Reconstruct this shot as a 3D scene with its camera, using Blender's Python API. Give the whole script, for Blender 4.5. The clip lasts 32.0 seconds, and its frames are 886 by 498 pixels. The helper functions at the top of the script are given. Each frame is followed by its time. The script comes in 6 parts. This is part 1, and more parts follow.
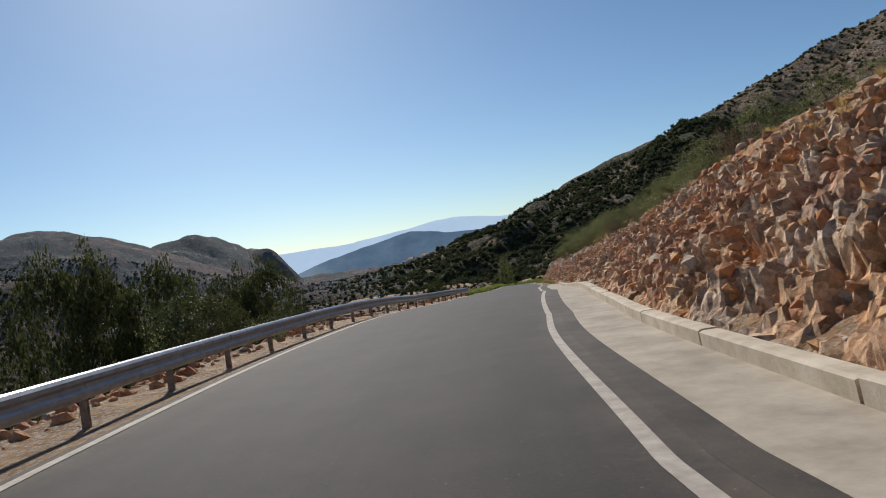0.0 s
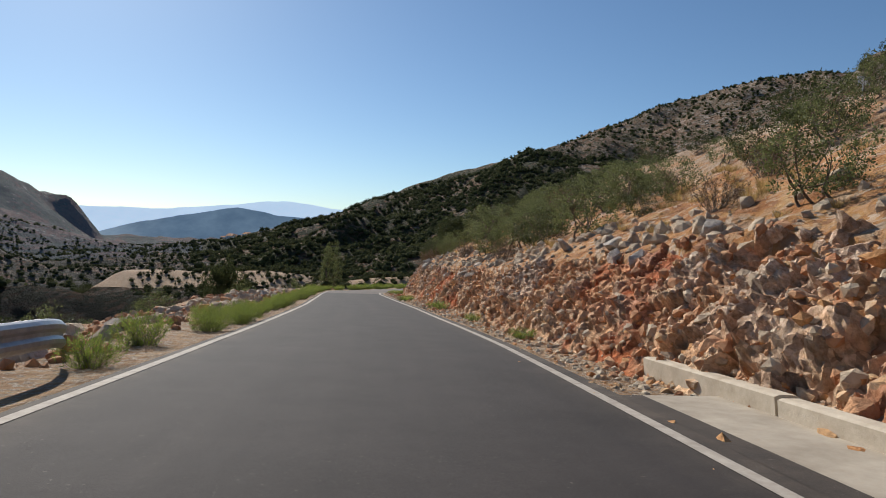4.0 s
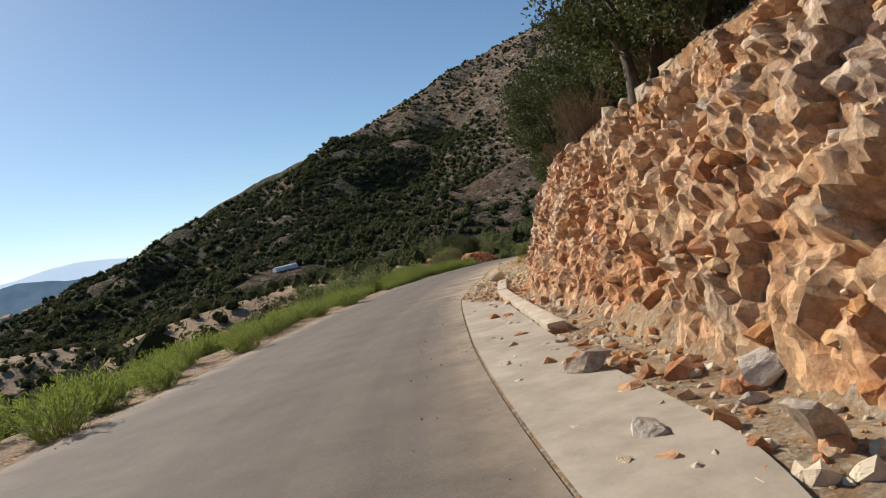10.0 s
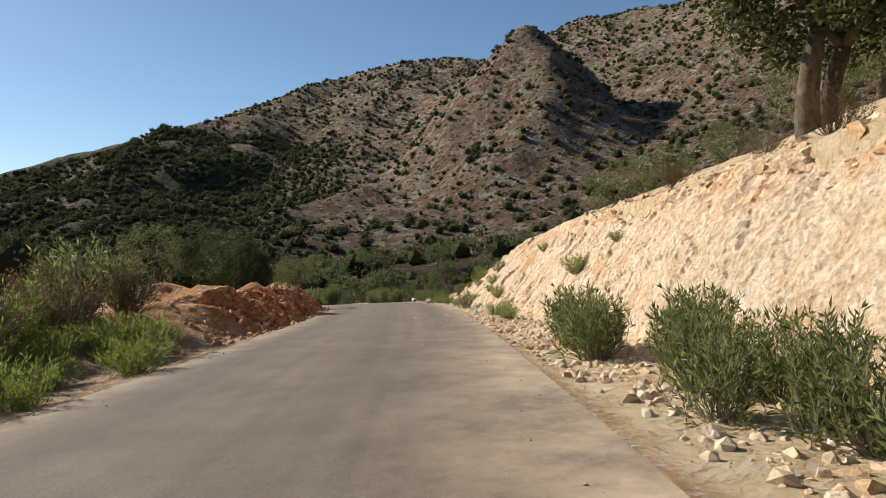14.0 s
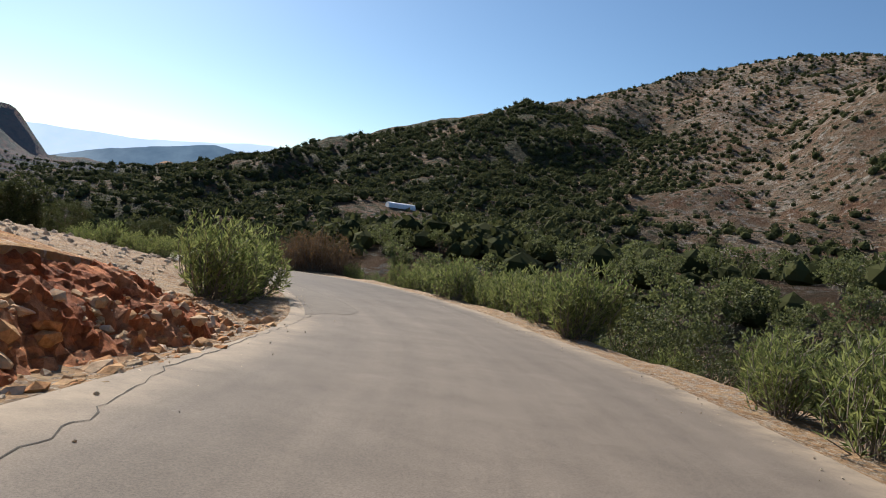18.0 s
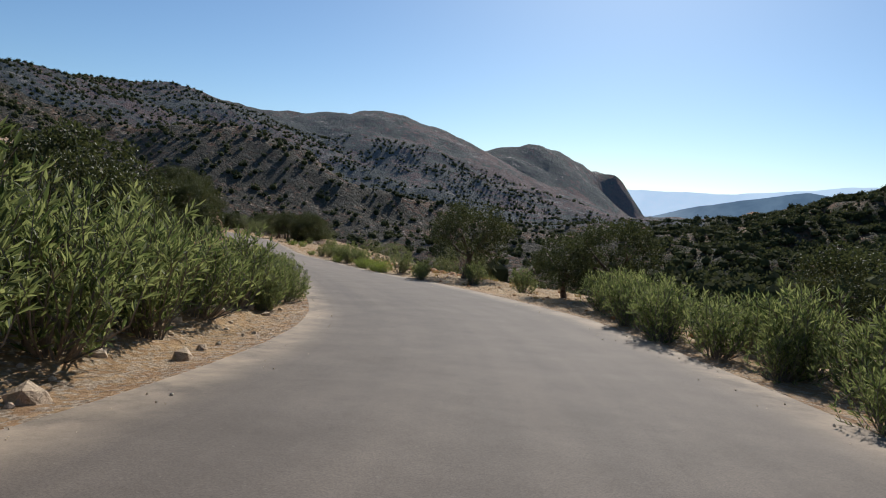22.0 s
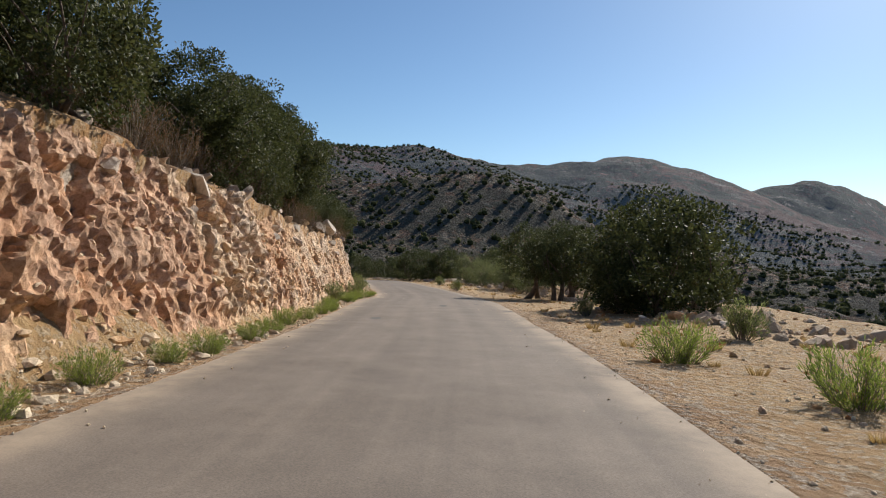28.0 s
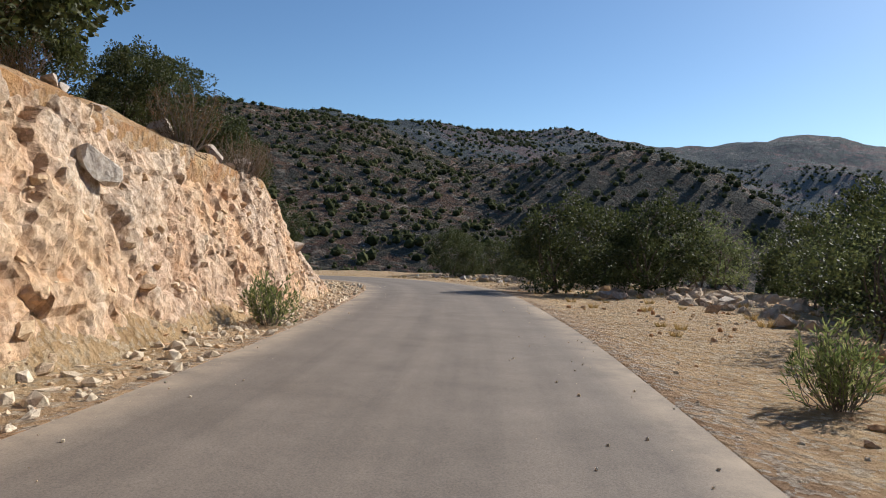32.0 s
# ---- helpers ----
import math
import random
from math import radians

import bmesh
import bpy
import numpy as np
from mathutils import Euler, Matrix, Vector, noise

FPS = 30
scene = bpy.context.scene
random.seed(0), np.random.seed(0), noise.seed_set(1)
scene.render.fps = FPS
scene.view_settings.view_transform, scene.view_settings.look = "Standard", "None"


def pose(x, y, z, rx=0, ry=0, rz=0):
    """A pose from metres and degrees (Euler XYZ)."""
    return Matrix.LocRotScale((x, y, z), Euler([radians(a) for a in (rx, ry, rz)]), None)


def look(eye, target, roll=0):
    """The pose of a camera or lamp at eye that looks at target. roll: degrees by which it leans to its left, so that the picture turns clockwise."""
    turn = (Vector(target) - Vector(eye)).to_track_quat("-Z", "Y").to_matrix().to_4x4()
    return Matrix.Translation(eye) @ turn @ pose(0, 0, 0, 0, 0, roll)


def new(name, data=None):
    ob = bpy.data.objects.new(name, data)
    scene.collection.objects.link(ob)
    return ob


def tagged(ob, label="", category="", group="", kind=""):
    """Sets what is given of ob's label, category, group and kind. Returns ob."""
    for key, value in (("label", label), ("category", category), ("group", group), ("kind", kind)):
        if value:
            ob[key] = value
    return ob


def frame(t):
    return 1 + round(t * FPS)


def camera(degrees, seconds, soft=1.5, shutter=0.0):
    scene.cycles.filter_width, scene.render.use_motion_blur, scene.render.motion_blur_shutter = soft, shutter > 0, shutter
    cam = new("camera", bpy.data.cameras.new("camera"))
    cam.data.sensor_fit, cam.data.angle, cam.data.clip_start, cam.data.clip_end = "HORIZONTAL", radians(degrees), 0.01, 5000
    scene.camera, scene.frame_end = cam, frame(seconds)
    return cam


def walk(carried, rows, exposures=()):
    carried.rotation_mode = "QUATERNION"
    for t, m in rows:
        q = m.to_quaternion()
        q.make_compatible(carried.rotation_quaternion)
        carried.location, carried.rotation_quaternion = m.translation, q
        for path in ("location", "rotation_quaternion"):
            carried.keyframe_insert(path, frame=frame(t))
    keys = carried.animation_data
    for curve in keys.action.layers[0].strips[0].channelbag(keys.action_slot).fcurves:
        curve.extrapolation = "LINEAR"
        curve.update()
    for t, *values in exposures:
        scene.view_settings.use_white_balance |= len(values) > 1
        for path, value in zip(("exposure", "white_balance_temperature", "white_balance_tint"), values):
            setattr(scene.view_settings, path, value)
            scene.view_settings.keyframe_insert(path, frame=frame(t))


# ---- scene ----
cam = camera(67.2, 32.0, soft=1.0)
PATH = [
    (0.0, 0.00, 0.00, 1.20, -0.30, 8.19, 0.10),
    (0.5, -0.34, 6.07, 0.92, 0.16, 7.29, -4.31),
    (1.0, -0.35, 12.10, 0.68, 0.19, 5.34, -8.32),
    (1.5, -0.12, 18.11, 0.47, 0.15, 3.13, -10.77),
    (2.0, 0.36, 23.89, 0.20, 0.51, 0.91, -12.91),
    (2.5, 0.88, 29.64, -0.15, 0.82, -0.13, -13.85),
    (3.0, 1.75, 35.48, -0.66, -0.69, -0.71, -14.96),
    (3.5, 2.80, 41.43, -1.07, -1.28, -1.55, -14.78),
    (4.0, 3.85, 47.43, -1.48, -1.16, -2.17, -14.39),
    (4.5, 4.89, 53.43, -1.90, -1.04, -2.62, -13.37),
    (5.0, 5.91, 59.43, -2.31, -1.07, -2.63, -12.27),
    (5.5, 6.82, 65.43, -2.73, -1.13, -1.95, -12.19),
    (6.0, 7.59, 71.54, -3.15, -1.00, -1.03, -13.77),
    (6.5, 8.30, 77.56, -3.56, -1.37, -0.67, -14.75),
    (7.0, 9.13, 83.35, -3.91, -1.34, 0.65, -15.64),
    (7.5, 9.92, 89.30, -4.26, -1.90, 3.68, -16.47),
    (8.0, 10.78, 95.41, -4.68, -3.10, 5.41, -17.97),
    (8.5, 11.81, 101.58, -5.17, -3.67, 7.74, -20.41),
    (9.0, 13.13, 107.42, -5.65, -3.80, 9.48, -23.73),
    (9.5, 14.88, 113.23, -6.17, -4.47, 10.09, -26.34),
    (10.0, 17.25, 119.05, -6.65, -2.77, 12.19, -29.90),
    (10.5, 20.06, 124.75, -7.07, -2.73, 12.41, -33.23),
    (11.0, 23.11, 130.33, -7.47, -2.55, 12.58, -36.52),
    (11.5, 26.36, 135.96, -7.86, -2.08, 12.35, -38.76),
    (12.0, 29.88, 141.50, -8.22, -1.57, 11.61, -40.67),
    (12.5, 33.63, 146.72, -8.53, -2.44, 10.94, -42.85),
    (13.0, 37.46, 151.62, -8.88, -1.45, 7.59, -44.21),
    (13.5, 41.52, 156.13, -9.23, -1.90, 4.12, -43.27),
    (14.0, 45.63, 160.68, -9.64, -1.59, 1.93, -43.90),
    (14.5, 49.73, 165.33, -10.08, -1.42, 1.03, -43.83),
    (15.0, 53.78, 170.03, -10.54, -1.55, 1.03, -42.33),
    (15.5, 57.71, 174.77, -11.01, -1.99, 1.02, -39.66),
    (16.0, 61.51, 179.56, -11.50, -2.65, -0.78, -37.48),
    (16.5, 65.12, 184.43, -11.99, -2.57, -3.68, -33.57),
    (17.0, 68.43, 189.34, -12.50, -2.86, -6.24, -28.96),
    (17.5, 71.35, 194.25, -13.02, -3.67, -7.72, -22.36),
    (18.0, 73.92, 199.21, -13.57, -3.88, -8.53, -15.11),
    (18.5, 76.13, 204.33, -14.13, -3.68, -8.20, -6.90),
    (19.0, 77.56, 209.76, -14.71, -4.44, -7.99, -0.63),
    (19.5, 77.98, 215.36, -15.26, -4.23, -8.87, 6.57),
    (20.0, 78.03, 220.93, -15.76, -4.89, -7.78, 13.60),
    (20.5, 77.59, 226.33, -16.27, -4.40, -8.20, 19.24),
    (21.0, 76.34, 231.53, -16.83, -4.75, -7.27, 24.88),
    (21.5, 74.48, 236.61, -17.41, -4.47, -5.19, 29.17),
    (22.0, 72.34, 241.60, -18.05, -4.67, -4.00, 32.70),
    (22.5, 69.72, 246.46, -18.71, -4.12, -6.27, 37.09),
    (23.0, 66.40, 251.04, -19.24, -4.61, -8.07, 42.31),
    (23.5, 62.40, 255.29, -19.61, -3.74, -5.74, 46.34),
    (24.0, 58.18, 259.17, -20.09, -3.46, -4.24, 47.30),
    (24.5, 53.84, 262.70, -20.60, -3.06, -1.95, 48.21),
    (25.0, 49.55, 266.49, -21.01, -3.35, -1.06, 48.54),
    (25.5, 44.96, 270.25, -21.42, -3.33, -0.22, 49.46),
    (26.0, 40.30, 273.90, -21.85, -1.83, 0.26, 49.96),
    (26.5, 35.64, 277.52, -22.27, -1.05, 0.52, 50.11),
    (27.0, 30.99, 281.19, -22.67, -1.02, 0.26, 50.45),
    (27.5, 26.39, 284.97, -23.06, -1.29, -0.37, 51.54),
    (28.0, 21.74, 289.00, -23.42, -0.92, -1.56, 53.17),
    (28.5, 17.10, 292.87, -23.73, -0.71, -1.62, 53.63),
    (29.0, 12.44, 296.69, -23.99, -0.97, -0.69, 55.34),
    (29.5, 7.79, 300.18, -24.25, -1.40, 0.77, 56.70),
    (30.0, 3.16, 303.48, -24.58, -1.41, -0.14, 59.09),
    (30.5, -1.60, 306.85, -24.98, -1.76, -0.27, 59.79),
    (31.0, -6.76, 310.29, -25.32, -1.59, -0.35, 62.30),
    (31.5, -12.31, 313.24, -25.52, -1.87, -0.77, 63.59),
    (32.0, -17.82, 315.76, -25.76, -2.12, -1.67, 65.66),
]
EXPOSURES = [(0.0, 0.0, 6050, 10), (3.0, 0.12, 6050, 10), (6.0, 0.25, 6050, 10), (9.0, 0.32, 6250, 10), (13.0, 0.4, 6450, 10), (16.0, 0.58, 6450, 10),
             (18.0, 0.55, 6200, 10), (20.0, 0.22, 5950, 10), (22.0, 0.24, 5950, 10), (24.0, 0.38, 6100, 10), (28.0, 0.42, 6150, 10), (32.0, 0.47, 5900, 10)]
walk(cam, [(t, pose(x, y, z, 90 + p, r, w)) for t, x, y, z, p, r, w in PATH], EXPOSURES)

# ---- world and sun ----
SUN_AZ, SUN_EL = 17.0, 33.0          # degrees left of +y, degrees above the horizon
world = bpy.data.worlds.new("sky")
scene.world = world
world.use_nodes = True
wn = world.node_tree.nodes
sky = wn.new("ShaderNodeTexSky")
sky.sky_type, sky.sun_disc = "NISHITA", False
sky.sun_elevation, sky.sun_rotation = radians(SUN_EL), radians(-SUN_AZ)
sky.altitude, sky.air_density, sky.dust_density, sky.ozone_density = 350, 0.85, 0.45, 1.6
wn["Background"].inputs["Strength"].default_value = 0.074
clear = wn.new("ShaderNodeMix")          # a cleaner blue than the plain model gives
clear.data_type, clear.blend_type = "RGBA", "MULTIPLY"
clear.inputs[0].default_value, clear.inputs[7].default_value = 1.0, (0.86, 0.985, 1.03, 1)
world.node_tree.links.new(sky.outputs["Color"], clear.inputs[6])
world.node_tree.links.new(clear.outputs[2], wn["Background"].inputs["Color"])
sun_data = bpy.data.lights.new("sun", "SUN")
sun_data.energy, sun_data.angle, sun_data.color = 5.0, radians(0.55), (1.0, 0.905, 0.775)
sun = new("sun", sun_data)
sun.matrix_world = look((0, 0, 300), Vector((0, 0, 300)) - Vector((
    -math.sin(radians(SUN_AZ)) * math.cos(radians(SUN_EL)), math.cos(radians(SUN_AZ)) * math.cos(radians(SUN_EL)), math.sin(radians(SUN_EL)))))

# ---- materials ----
def material(name, rough=0.9):
    m = bpy.data.materials.new(name)
    m.use_nodes = True
    n = m.node_tree.nodes
    b = n["Principled BSDF"]
    b.inputs["Roughness"].default_value = rough
    b.inputs["Specular IOR Level"].default_value = 0.25
    return m, n, m.node_tree.links, b


def tex(n, l, scale, detail=6, rough=0.6, coord=None, kind="noise"):
    """A noise or voronoi texture in world metres."""
    if kind == "noise":
        t = n.new("ShaderNodeTexNoise")
        t.inputs["Detail"].default_value, t.inputs["Roughness"].default_value = detail, rough
    else:
        t = n.new("ShaderNodeTexVoronoi")
        t.feature = kind
    t.inputs["Scale"].default_value = scale
    if coord is None:
        coord = n.new("ShaderNodeNewGeometry").outputs["Position"]
    l.new(coord, t.inputs["Vector"])
    return t.outputs["Fac"] if kind == "noise" else t.outputs["Distance"]


def ramp(n, l, fac, *stops):
    r = n.new("ShaderNodeValToRGB")
    e = r.color_ramp.elements
    while len(e) < len(stops):
        e.new(0.5)
    for k, (p, c) in zip(e, stops):
        k.position, k.color = p, (*c, 1)
    l.new(fac, r.inputs["Fac"])
    return r.outputs["Color"]


def mix(n, l, fac, a, b, mode="MIX"):
    m = n.new("ShaderNodeMix")
    m.data_type, m.blend_type = "RGBA", mode
    for k, v in ((0, fac), (6, a), (7, b)):
        if isinstance(v, (int, float)):
            m.inputs[k].default_value = v
        elif isinstance(v, tuple):
            m.inputs[k].default_value = (*v, 1)
        else:
            l.new(v, m.inputs[k])
    return m.outputs[2]


def cells(n, l, scale, warp=0.5):
    """A random value for each fragment of broken rock."""
    pos = n.new("ShaderNodeNewGeometry").outputs["Position"]
    w = n.new("ShaderNodeTexNoise")
    w.inputs["Scale"].default_value = scale * 0.8
    l.new(pos, w.inputs["Vector"])
    add = n.new("ShaderNodeVectorMath")
    add.operation = "MULTIPLY_ADD"
    add.inputs[1].default_value = (warp / scale,) * 3
    l.new(w.outputs["Color"], add.inputs[0])
    l.new(pos, add.inputs[2])
    v = n.new("ShaderNodeTexVoronoi")
    v.inputs["Scale"].default_value = scale
    l.new(add.outputs[0], v.inputs["Vector"])
    sep = n.new("ShaderNodeSeparateColor")
    l.new(v.outputs["Color"], sep.inputs[0])
    return sep.outputs[0], v.outputs["Distance"]


def bump(n, l, b, height, strength=0.5, distance=0.05, normal=None):
    k = n.new("ShaderNodeBump")
    k.inputs["Strength"].default_value, k.inputs["Distance"].default_value = strength, distance
    l.new(height, k.inputs["Height"])
    if normal is not None:
        l.new(normal, k.inputs["Normal"])
    l.new(k.outputs["Normal"], b.inputs["Normal"])
    return k.outputs["Normal"]


def attr(n, name):
    a = n.new("ShaderNodeAttribute")
    a.attribute_name = name
    return a.outputs["Fac"]


def ground_material():
    """Stony earth: attributes rock, pale, red and dry mix limestone, marl, red clay and straw; tone varies block by block."""
    m, n, l, b = material("stony_ground", 0.95)
    big, mid, fine, grit = tex(n, l, 0.35, 5), tex(n, l, 1.6, 9, 0.7), tex(n, l, 9, 8, 0.75), tex(n, l, 45, 4, 0.7)
    tone = attr(n, "tone")
    earth = ramp(n, l, mid, (0.3, (0.21, 0.115, 0.055)), (0.48, (0.34, 0.205, 0.105)), (0.6, (0.45, 0.30, 0.165)), (0.75, (0.54, 0.41, 0.26)))
    peb, pd = cells(n, l, 13.0, 0.8)
    earth = mix(n, l, ramp(n, l, peb, (0.55, (0, 0, 0)), (0.62, (0.9, 0.9, 0.9))), earth, ramp(n, l, tex(n, l, 22, 3, 0.6), (0.3, (0.15, 0.10, 0.07)), (0.5, (0.36, 0.28, 0.20)), (0.7, (0.60, 0.53, 0.43))))
    redc = ramp(n, l, mid, (0.25, (0.20, 0.065, 0.026)), (0.45, (0.42, 0.18, 0.06)), (0.6, (0.55, 0.30, 0.11)), (0.75, (0.60, 0.43, 0.24)))
    lime = ramp(n, l, fine, (0.28, (0.16, 0.135, 0.115)), (0.5, (0.44, 0.34, 0.24)), (0.72, (0.62, 0.54, 0.43)))
    lime = mix(n, l, ramp(n, l, mid, (0.5, (0, 0, 0)), (0.68, (1, 1, 1))), lime, (0.50, 0.30, 0.15))
    frag, fd = cells(n, l, 2.6, 1.2)
    frag2, fd2 = cells(n, l, 7.0, 1.2)
    redc = mix(n, l, ramp(n, l, frag2, (0.45, (0, 0, 0)), (0.75, (0.85, 0.85, 0.85))), redc, ramp(n, l, frag, (0.0, (0.30, 0.13, 0.06)), (0.5, (0.52, 0.31, 0.16)), (1.0, (0.60, 0.48, 0.36))))
    lime = mix(n, l, ramp(n, l, frag2, (0.35, (0, 0, 0)), (0.7, (0.8, 0.8, 0.8))), lime, ramp(n, l, frag, (0.0, (0.26, 0.20, 0.15)), (0.5, (0.48, 0.36, 0.24)), (1.0, (0.62, 0.55, 0.46))))
    palec = ramp(n, l, mid, (0.3, (0.46, 0.32, 0.17)), (0.5, (0.62, 0.48, 0.29)), (0.7, (0.70, 0.60, 0.44)))
    palec = mix(n, l, ramp(n, l, big, (0.55, (0, 0, 0)), (0.68, (1, 1, 1))), palec, redc)
    straw = ramp(n, l, fine, (0.3, (0.24, 0.145, 0.05)), (0.5, (0.46, 0.31, 0.115)), (0.7, (0.58, 0.43, 0.20)))
    c = mix(n, l, attr(n, "dry"), earth, straw)
    c = mix(n, l, attr(n, "red"), c, mix(n, l, ramp(n, l, fine, (0.5, (0, 0, 0)), (0.7, (0.7, 0.7, 0.7))), redc, earth))
    c = mix(n, l, attr(n, "rock"), c, mix(n, l, ramp(n, l, tone, (0.25, (0, 0, 0)), (0.6, (1, 1, 1))), redc, lime))
    c = mix(n, l, attr(n, "pale"), c, palec)
    l.new(c, b.inputs["Base Color"])
    nm = bump(n, l, b, mid, 0.6, 0.35)
    nm = bump(n, l, b, fd, 0.5, 0.16, nm)
    nm = bump(n, l, b, fd2, 0.6, 0.07, nm)
    nm = bump(n, l, b, pd, 0.6, 0.03, nm)
    nm = bump(n, l, b, fine, 0.8, 0.08, nm)
    bump(n, l, b, grit, 0.6, 0.02, nm)
    return m


def asphalt_material():
    """attribute worn: 0 dark tarmac, 1 pale dusty tarmac; flow runs along the road."""
    m, n, l, b = material("asphalt", 0.85)
    fl = n.new("ShaderNodeAttribute")
    fl.attribute_name = "flow"
    k = n.new("ShaderNodeVectorMath")
    k.operation = "MULTIPLY"
    k.inputs[1].default_value = (1.6, 0.035, 1)
    l.new(fl.outputs["Vector"], k.inputs[0])
    streak = tex(n, l, 1.0, 5, 0.6, k.outputs[0])
    fine, mid, big = tex(n, l, 70, 4, 0.8), tex(n, l, 1.1, 8, 0.7), tex(n, l, 0.2, 5, 0.6)
    dark = ramp(n, l, mid, (0.3, (0.033, 0.027, 0.024)), (0.7, (0.053, 0.043, 0.039)))
    pale = ramp(n, l, mid, (0.3, (0.185, 0.150, 0.118)), (0.7, (0.262, 0.215, 0.170)))
    c = mix(n, l, attr(n, "worn"), dark, pale)
    c = mix(n, l, ramp(n, l, streak, (0.38, (0, 0, 0)), (0.62, (1, 1, 1))), mix(n, l, 1.0, c, (0.80, 0.80, 0.81), "MULTIPLY"), c)
    c = mix(n, l, ramp(n, l, big, (0.60, (0, 0, 0)), (0.66, (0.5, 0.5, 0.5))), c, mix(n, l, 1.0, c, (0.82, 0.80, 0.78), "MULTIPLY"))
    c = mix(n, l, ramp(n, l, fine, (0.36, (0, 0, 0)), (0.60, (1, 1, 1))), mix(n, l, 1.0, c, (0.62, 0.62, 0.62), "MULTIPLY"), c)
    grit = ramp(n, l, tex(n, l, 28, 2, 0.5), (0.70, (0, 0, 0)), (0.74, (1, 1, 1)))
    c = mix(n, l, mix(n, l, 0.75, grit, (0, 0, 0)), c, (0.26, 0.23, 0.19))
    dusty = mix(n, l, ramp(n, l, mid, (0.35, (0.2, 0.2, 0.2)), (0.65, (1, 1, 1))), (0, 0, 0), attr(n, "dust"), "MIX")
    c = mix(n, l, dusty, c, (0.46, 0.36, 0.25))
    l.new(c, b.inputs["Base Color"])
    bump(n, l, b, fine, 0.35, 0.01)
    return m


def hill_material(name, scrub_lo, scrub_hi, soils, cover, haze_glow=None):
    """Slopes: bushes in dark dots and patches over limestone and red-brown earth."""
    m, n, l, b = material(name, 1.0)
    a, c2, d, e = tex(n, l, 0.006, 8, 0.7), tex(n, l, 0.03, 10, 0.78), tex(n, l, 0.12, 8, 0.72), tex(n, l, 0.5, 6, 0.7)
    soil = ramp(n, l, c2, (0.38, soils[0]), (0.50, soils[1]), (0.60, soils[2]))
    crags = ramp(n, l, tex(n, l, 0.085, 9, 0.8), (0.52, (0, 0, 0)), (0.57, (1, 1, 1)))
    soil = mix(n, l, crags, soil, ramp(n, l, e, (0.35, soils[1]), (0.55, soils[3])))
    scrub = ramp(n, l, e, (0.3, scrub_lo), (0.7, scrub_hi))
    rnd, dist = cells(n, l, 0.17, 0.9)
    dots = ramp(n, l, dist, (0.30, (1, 1, 1)), (0.46, (0, 0, 0)))
    dots = mix(n, l, ramp(n, l, rnd, (0.40, (0, 0, 0)), (0.42, (1, 1, 1))), (0, 0, 0), dots)
    k = n.new("ShaderNodeMath")
    k.operation = "ADD"
    l.new(a, k.inputs[0])
    l.new(d, k.inputs[1])
    k2 = n.new("ShaderNodeMath")
    k2.operation, k2.inputs[1].default_value = "MULTIPLY", 0.5
    l.new(k.outputs[0], k2.inputs[0])
    f = ramp(n, l, k2.outputs[0], (cover, (0, 0, 0)), (cover + 0.05, (1, 1, 1)))
    f = mix(n, l, attr(n, "bare"), f, mix(n, l, 0.8, f, (0, 0, 0)))
    dots = mix(n, l, attr(n, "wild"), (0, 0, 0), dots)
    soil = mix(n, l, attr(n, "bare"), mix(n, l, 1.0, soil, (0.80, 0.74, 0.68), "MULTIPLY"), soil)
    f = mix(n, l, 1.0, f, dots, "LIGHTEN")
    l.new(mix(n, l, f, soil, scrub), b.inputs["Base Color"])
    nm = bump(n, l, b, c2, 0.8, 10.0)
    nm = bump(n, l, b, dots, 0.8, 2.0, nm)
    bump(n, l, b, d, 0.9, 3.0, nm)
    # aerial haze painted in as a weak emission, where given
    if haze_glow:
        b.inputs["Emission Color"].default_value = (*haze_glow, 1)
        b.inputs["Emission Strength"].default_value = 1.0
    return m


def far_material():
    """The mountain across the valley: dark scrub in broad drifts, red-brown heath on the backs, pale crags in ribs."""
    m, n, l, b = material("far_slope", 1.0)
    broad, drift, speck, rib = tex(n, l, 0.0035, 6, 0.6), tex(n, l, 0.016, 12, 0.78), tex(n, l, 0.05, 9, 0.82), tex(n, l, 0.02, 11, 0.8)
    heath = ramp(n, l, drift, (0.40, (0.036, 0.018, 0.012)), (0.52, (0.105, 0.050, 0.030)), (0.64, (0.090, 0.062, 0.042)))
    scrub = ramp(n, l, speck, (0.42, (0.010, 0.013, 0.008)), (0.58, (0.040, 0.044, 0.024)))
    k = n.new("ShaderNodeMath")
    k.operation = "ADD"
    l.new(broad, k.inputs[0])
    l.new(speck, k.inputs[1])
    k2 = n.new("ShaderNodeMath")
    k2.operation, k2.inputs[1].default_value = "MULTIPLY", 0.5
    l.new(k.outputs[0], k2.inputs[0])
    c = mix(n, l, ramp(n, l, k2.outputs[0], (0.47, (0, 0, 0)), (0.51, (1, 1, 1))), heath, scrub)
    c = mix(n, l, ramp(n, l, rib, (0.57, (0, 0, 0)), (0.61, (0.9, 0.9, 0.9))), c, ramp(n, l, speck, (0.44, (0.04, 0.036, 0.028)), (0.56, (0.24, 0.205, 0.17))))
    l.new(c, b.inputs["Base Color"])
    nm = bump(n, l, b, drift, 0.9, 16.0)
    bump(n, l, b, speck, 0.9, 5.0, nm)
    # distance haze, painted in as a faint blue emission
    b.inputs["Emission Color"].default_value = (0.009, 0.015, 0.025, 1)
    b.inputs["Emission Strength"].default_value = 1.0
    return m


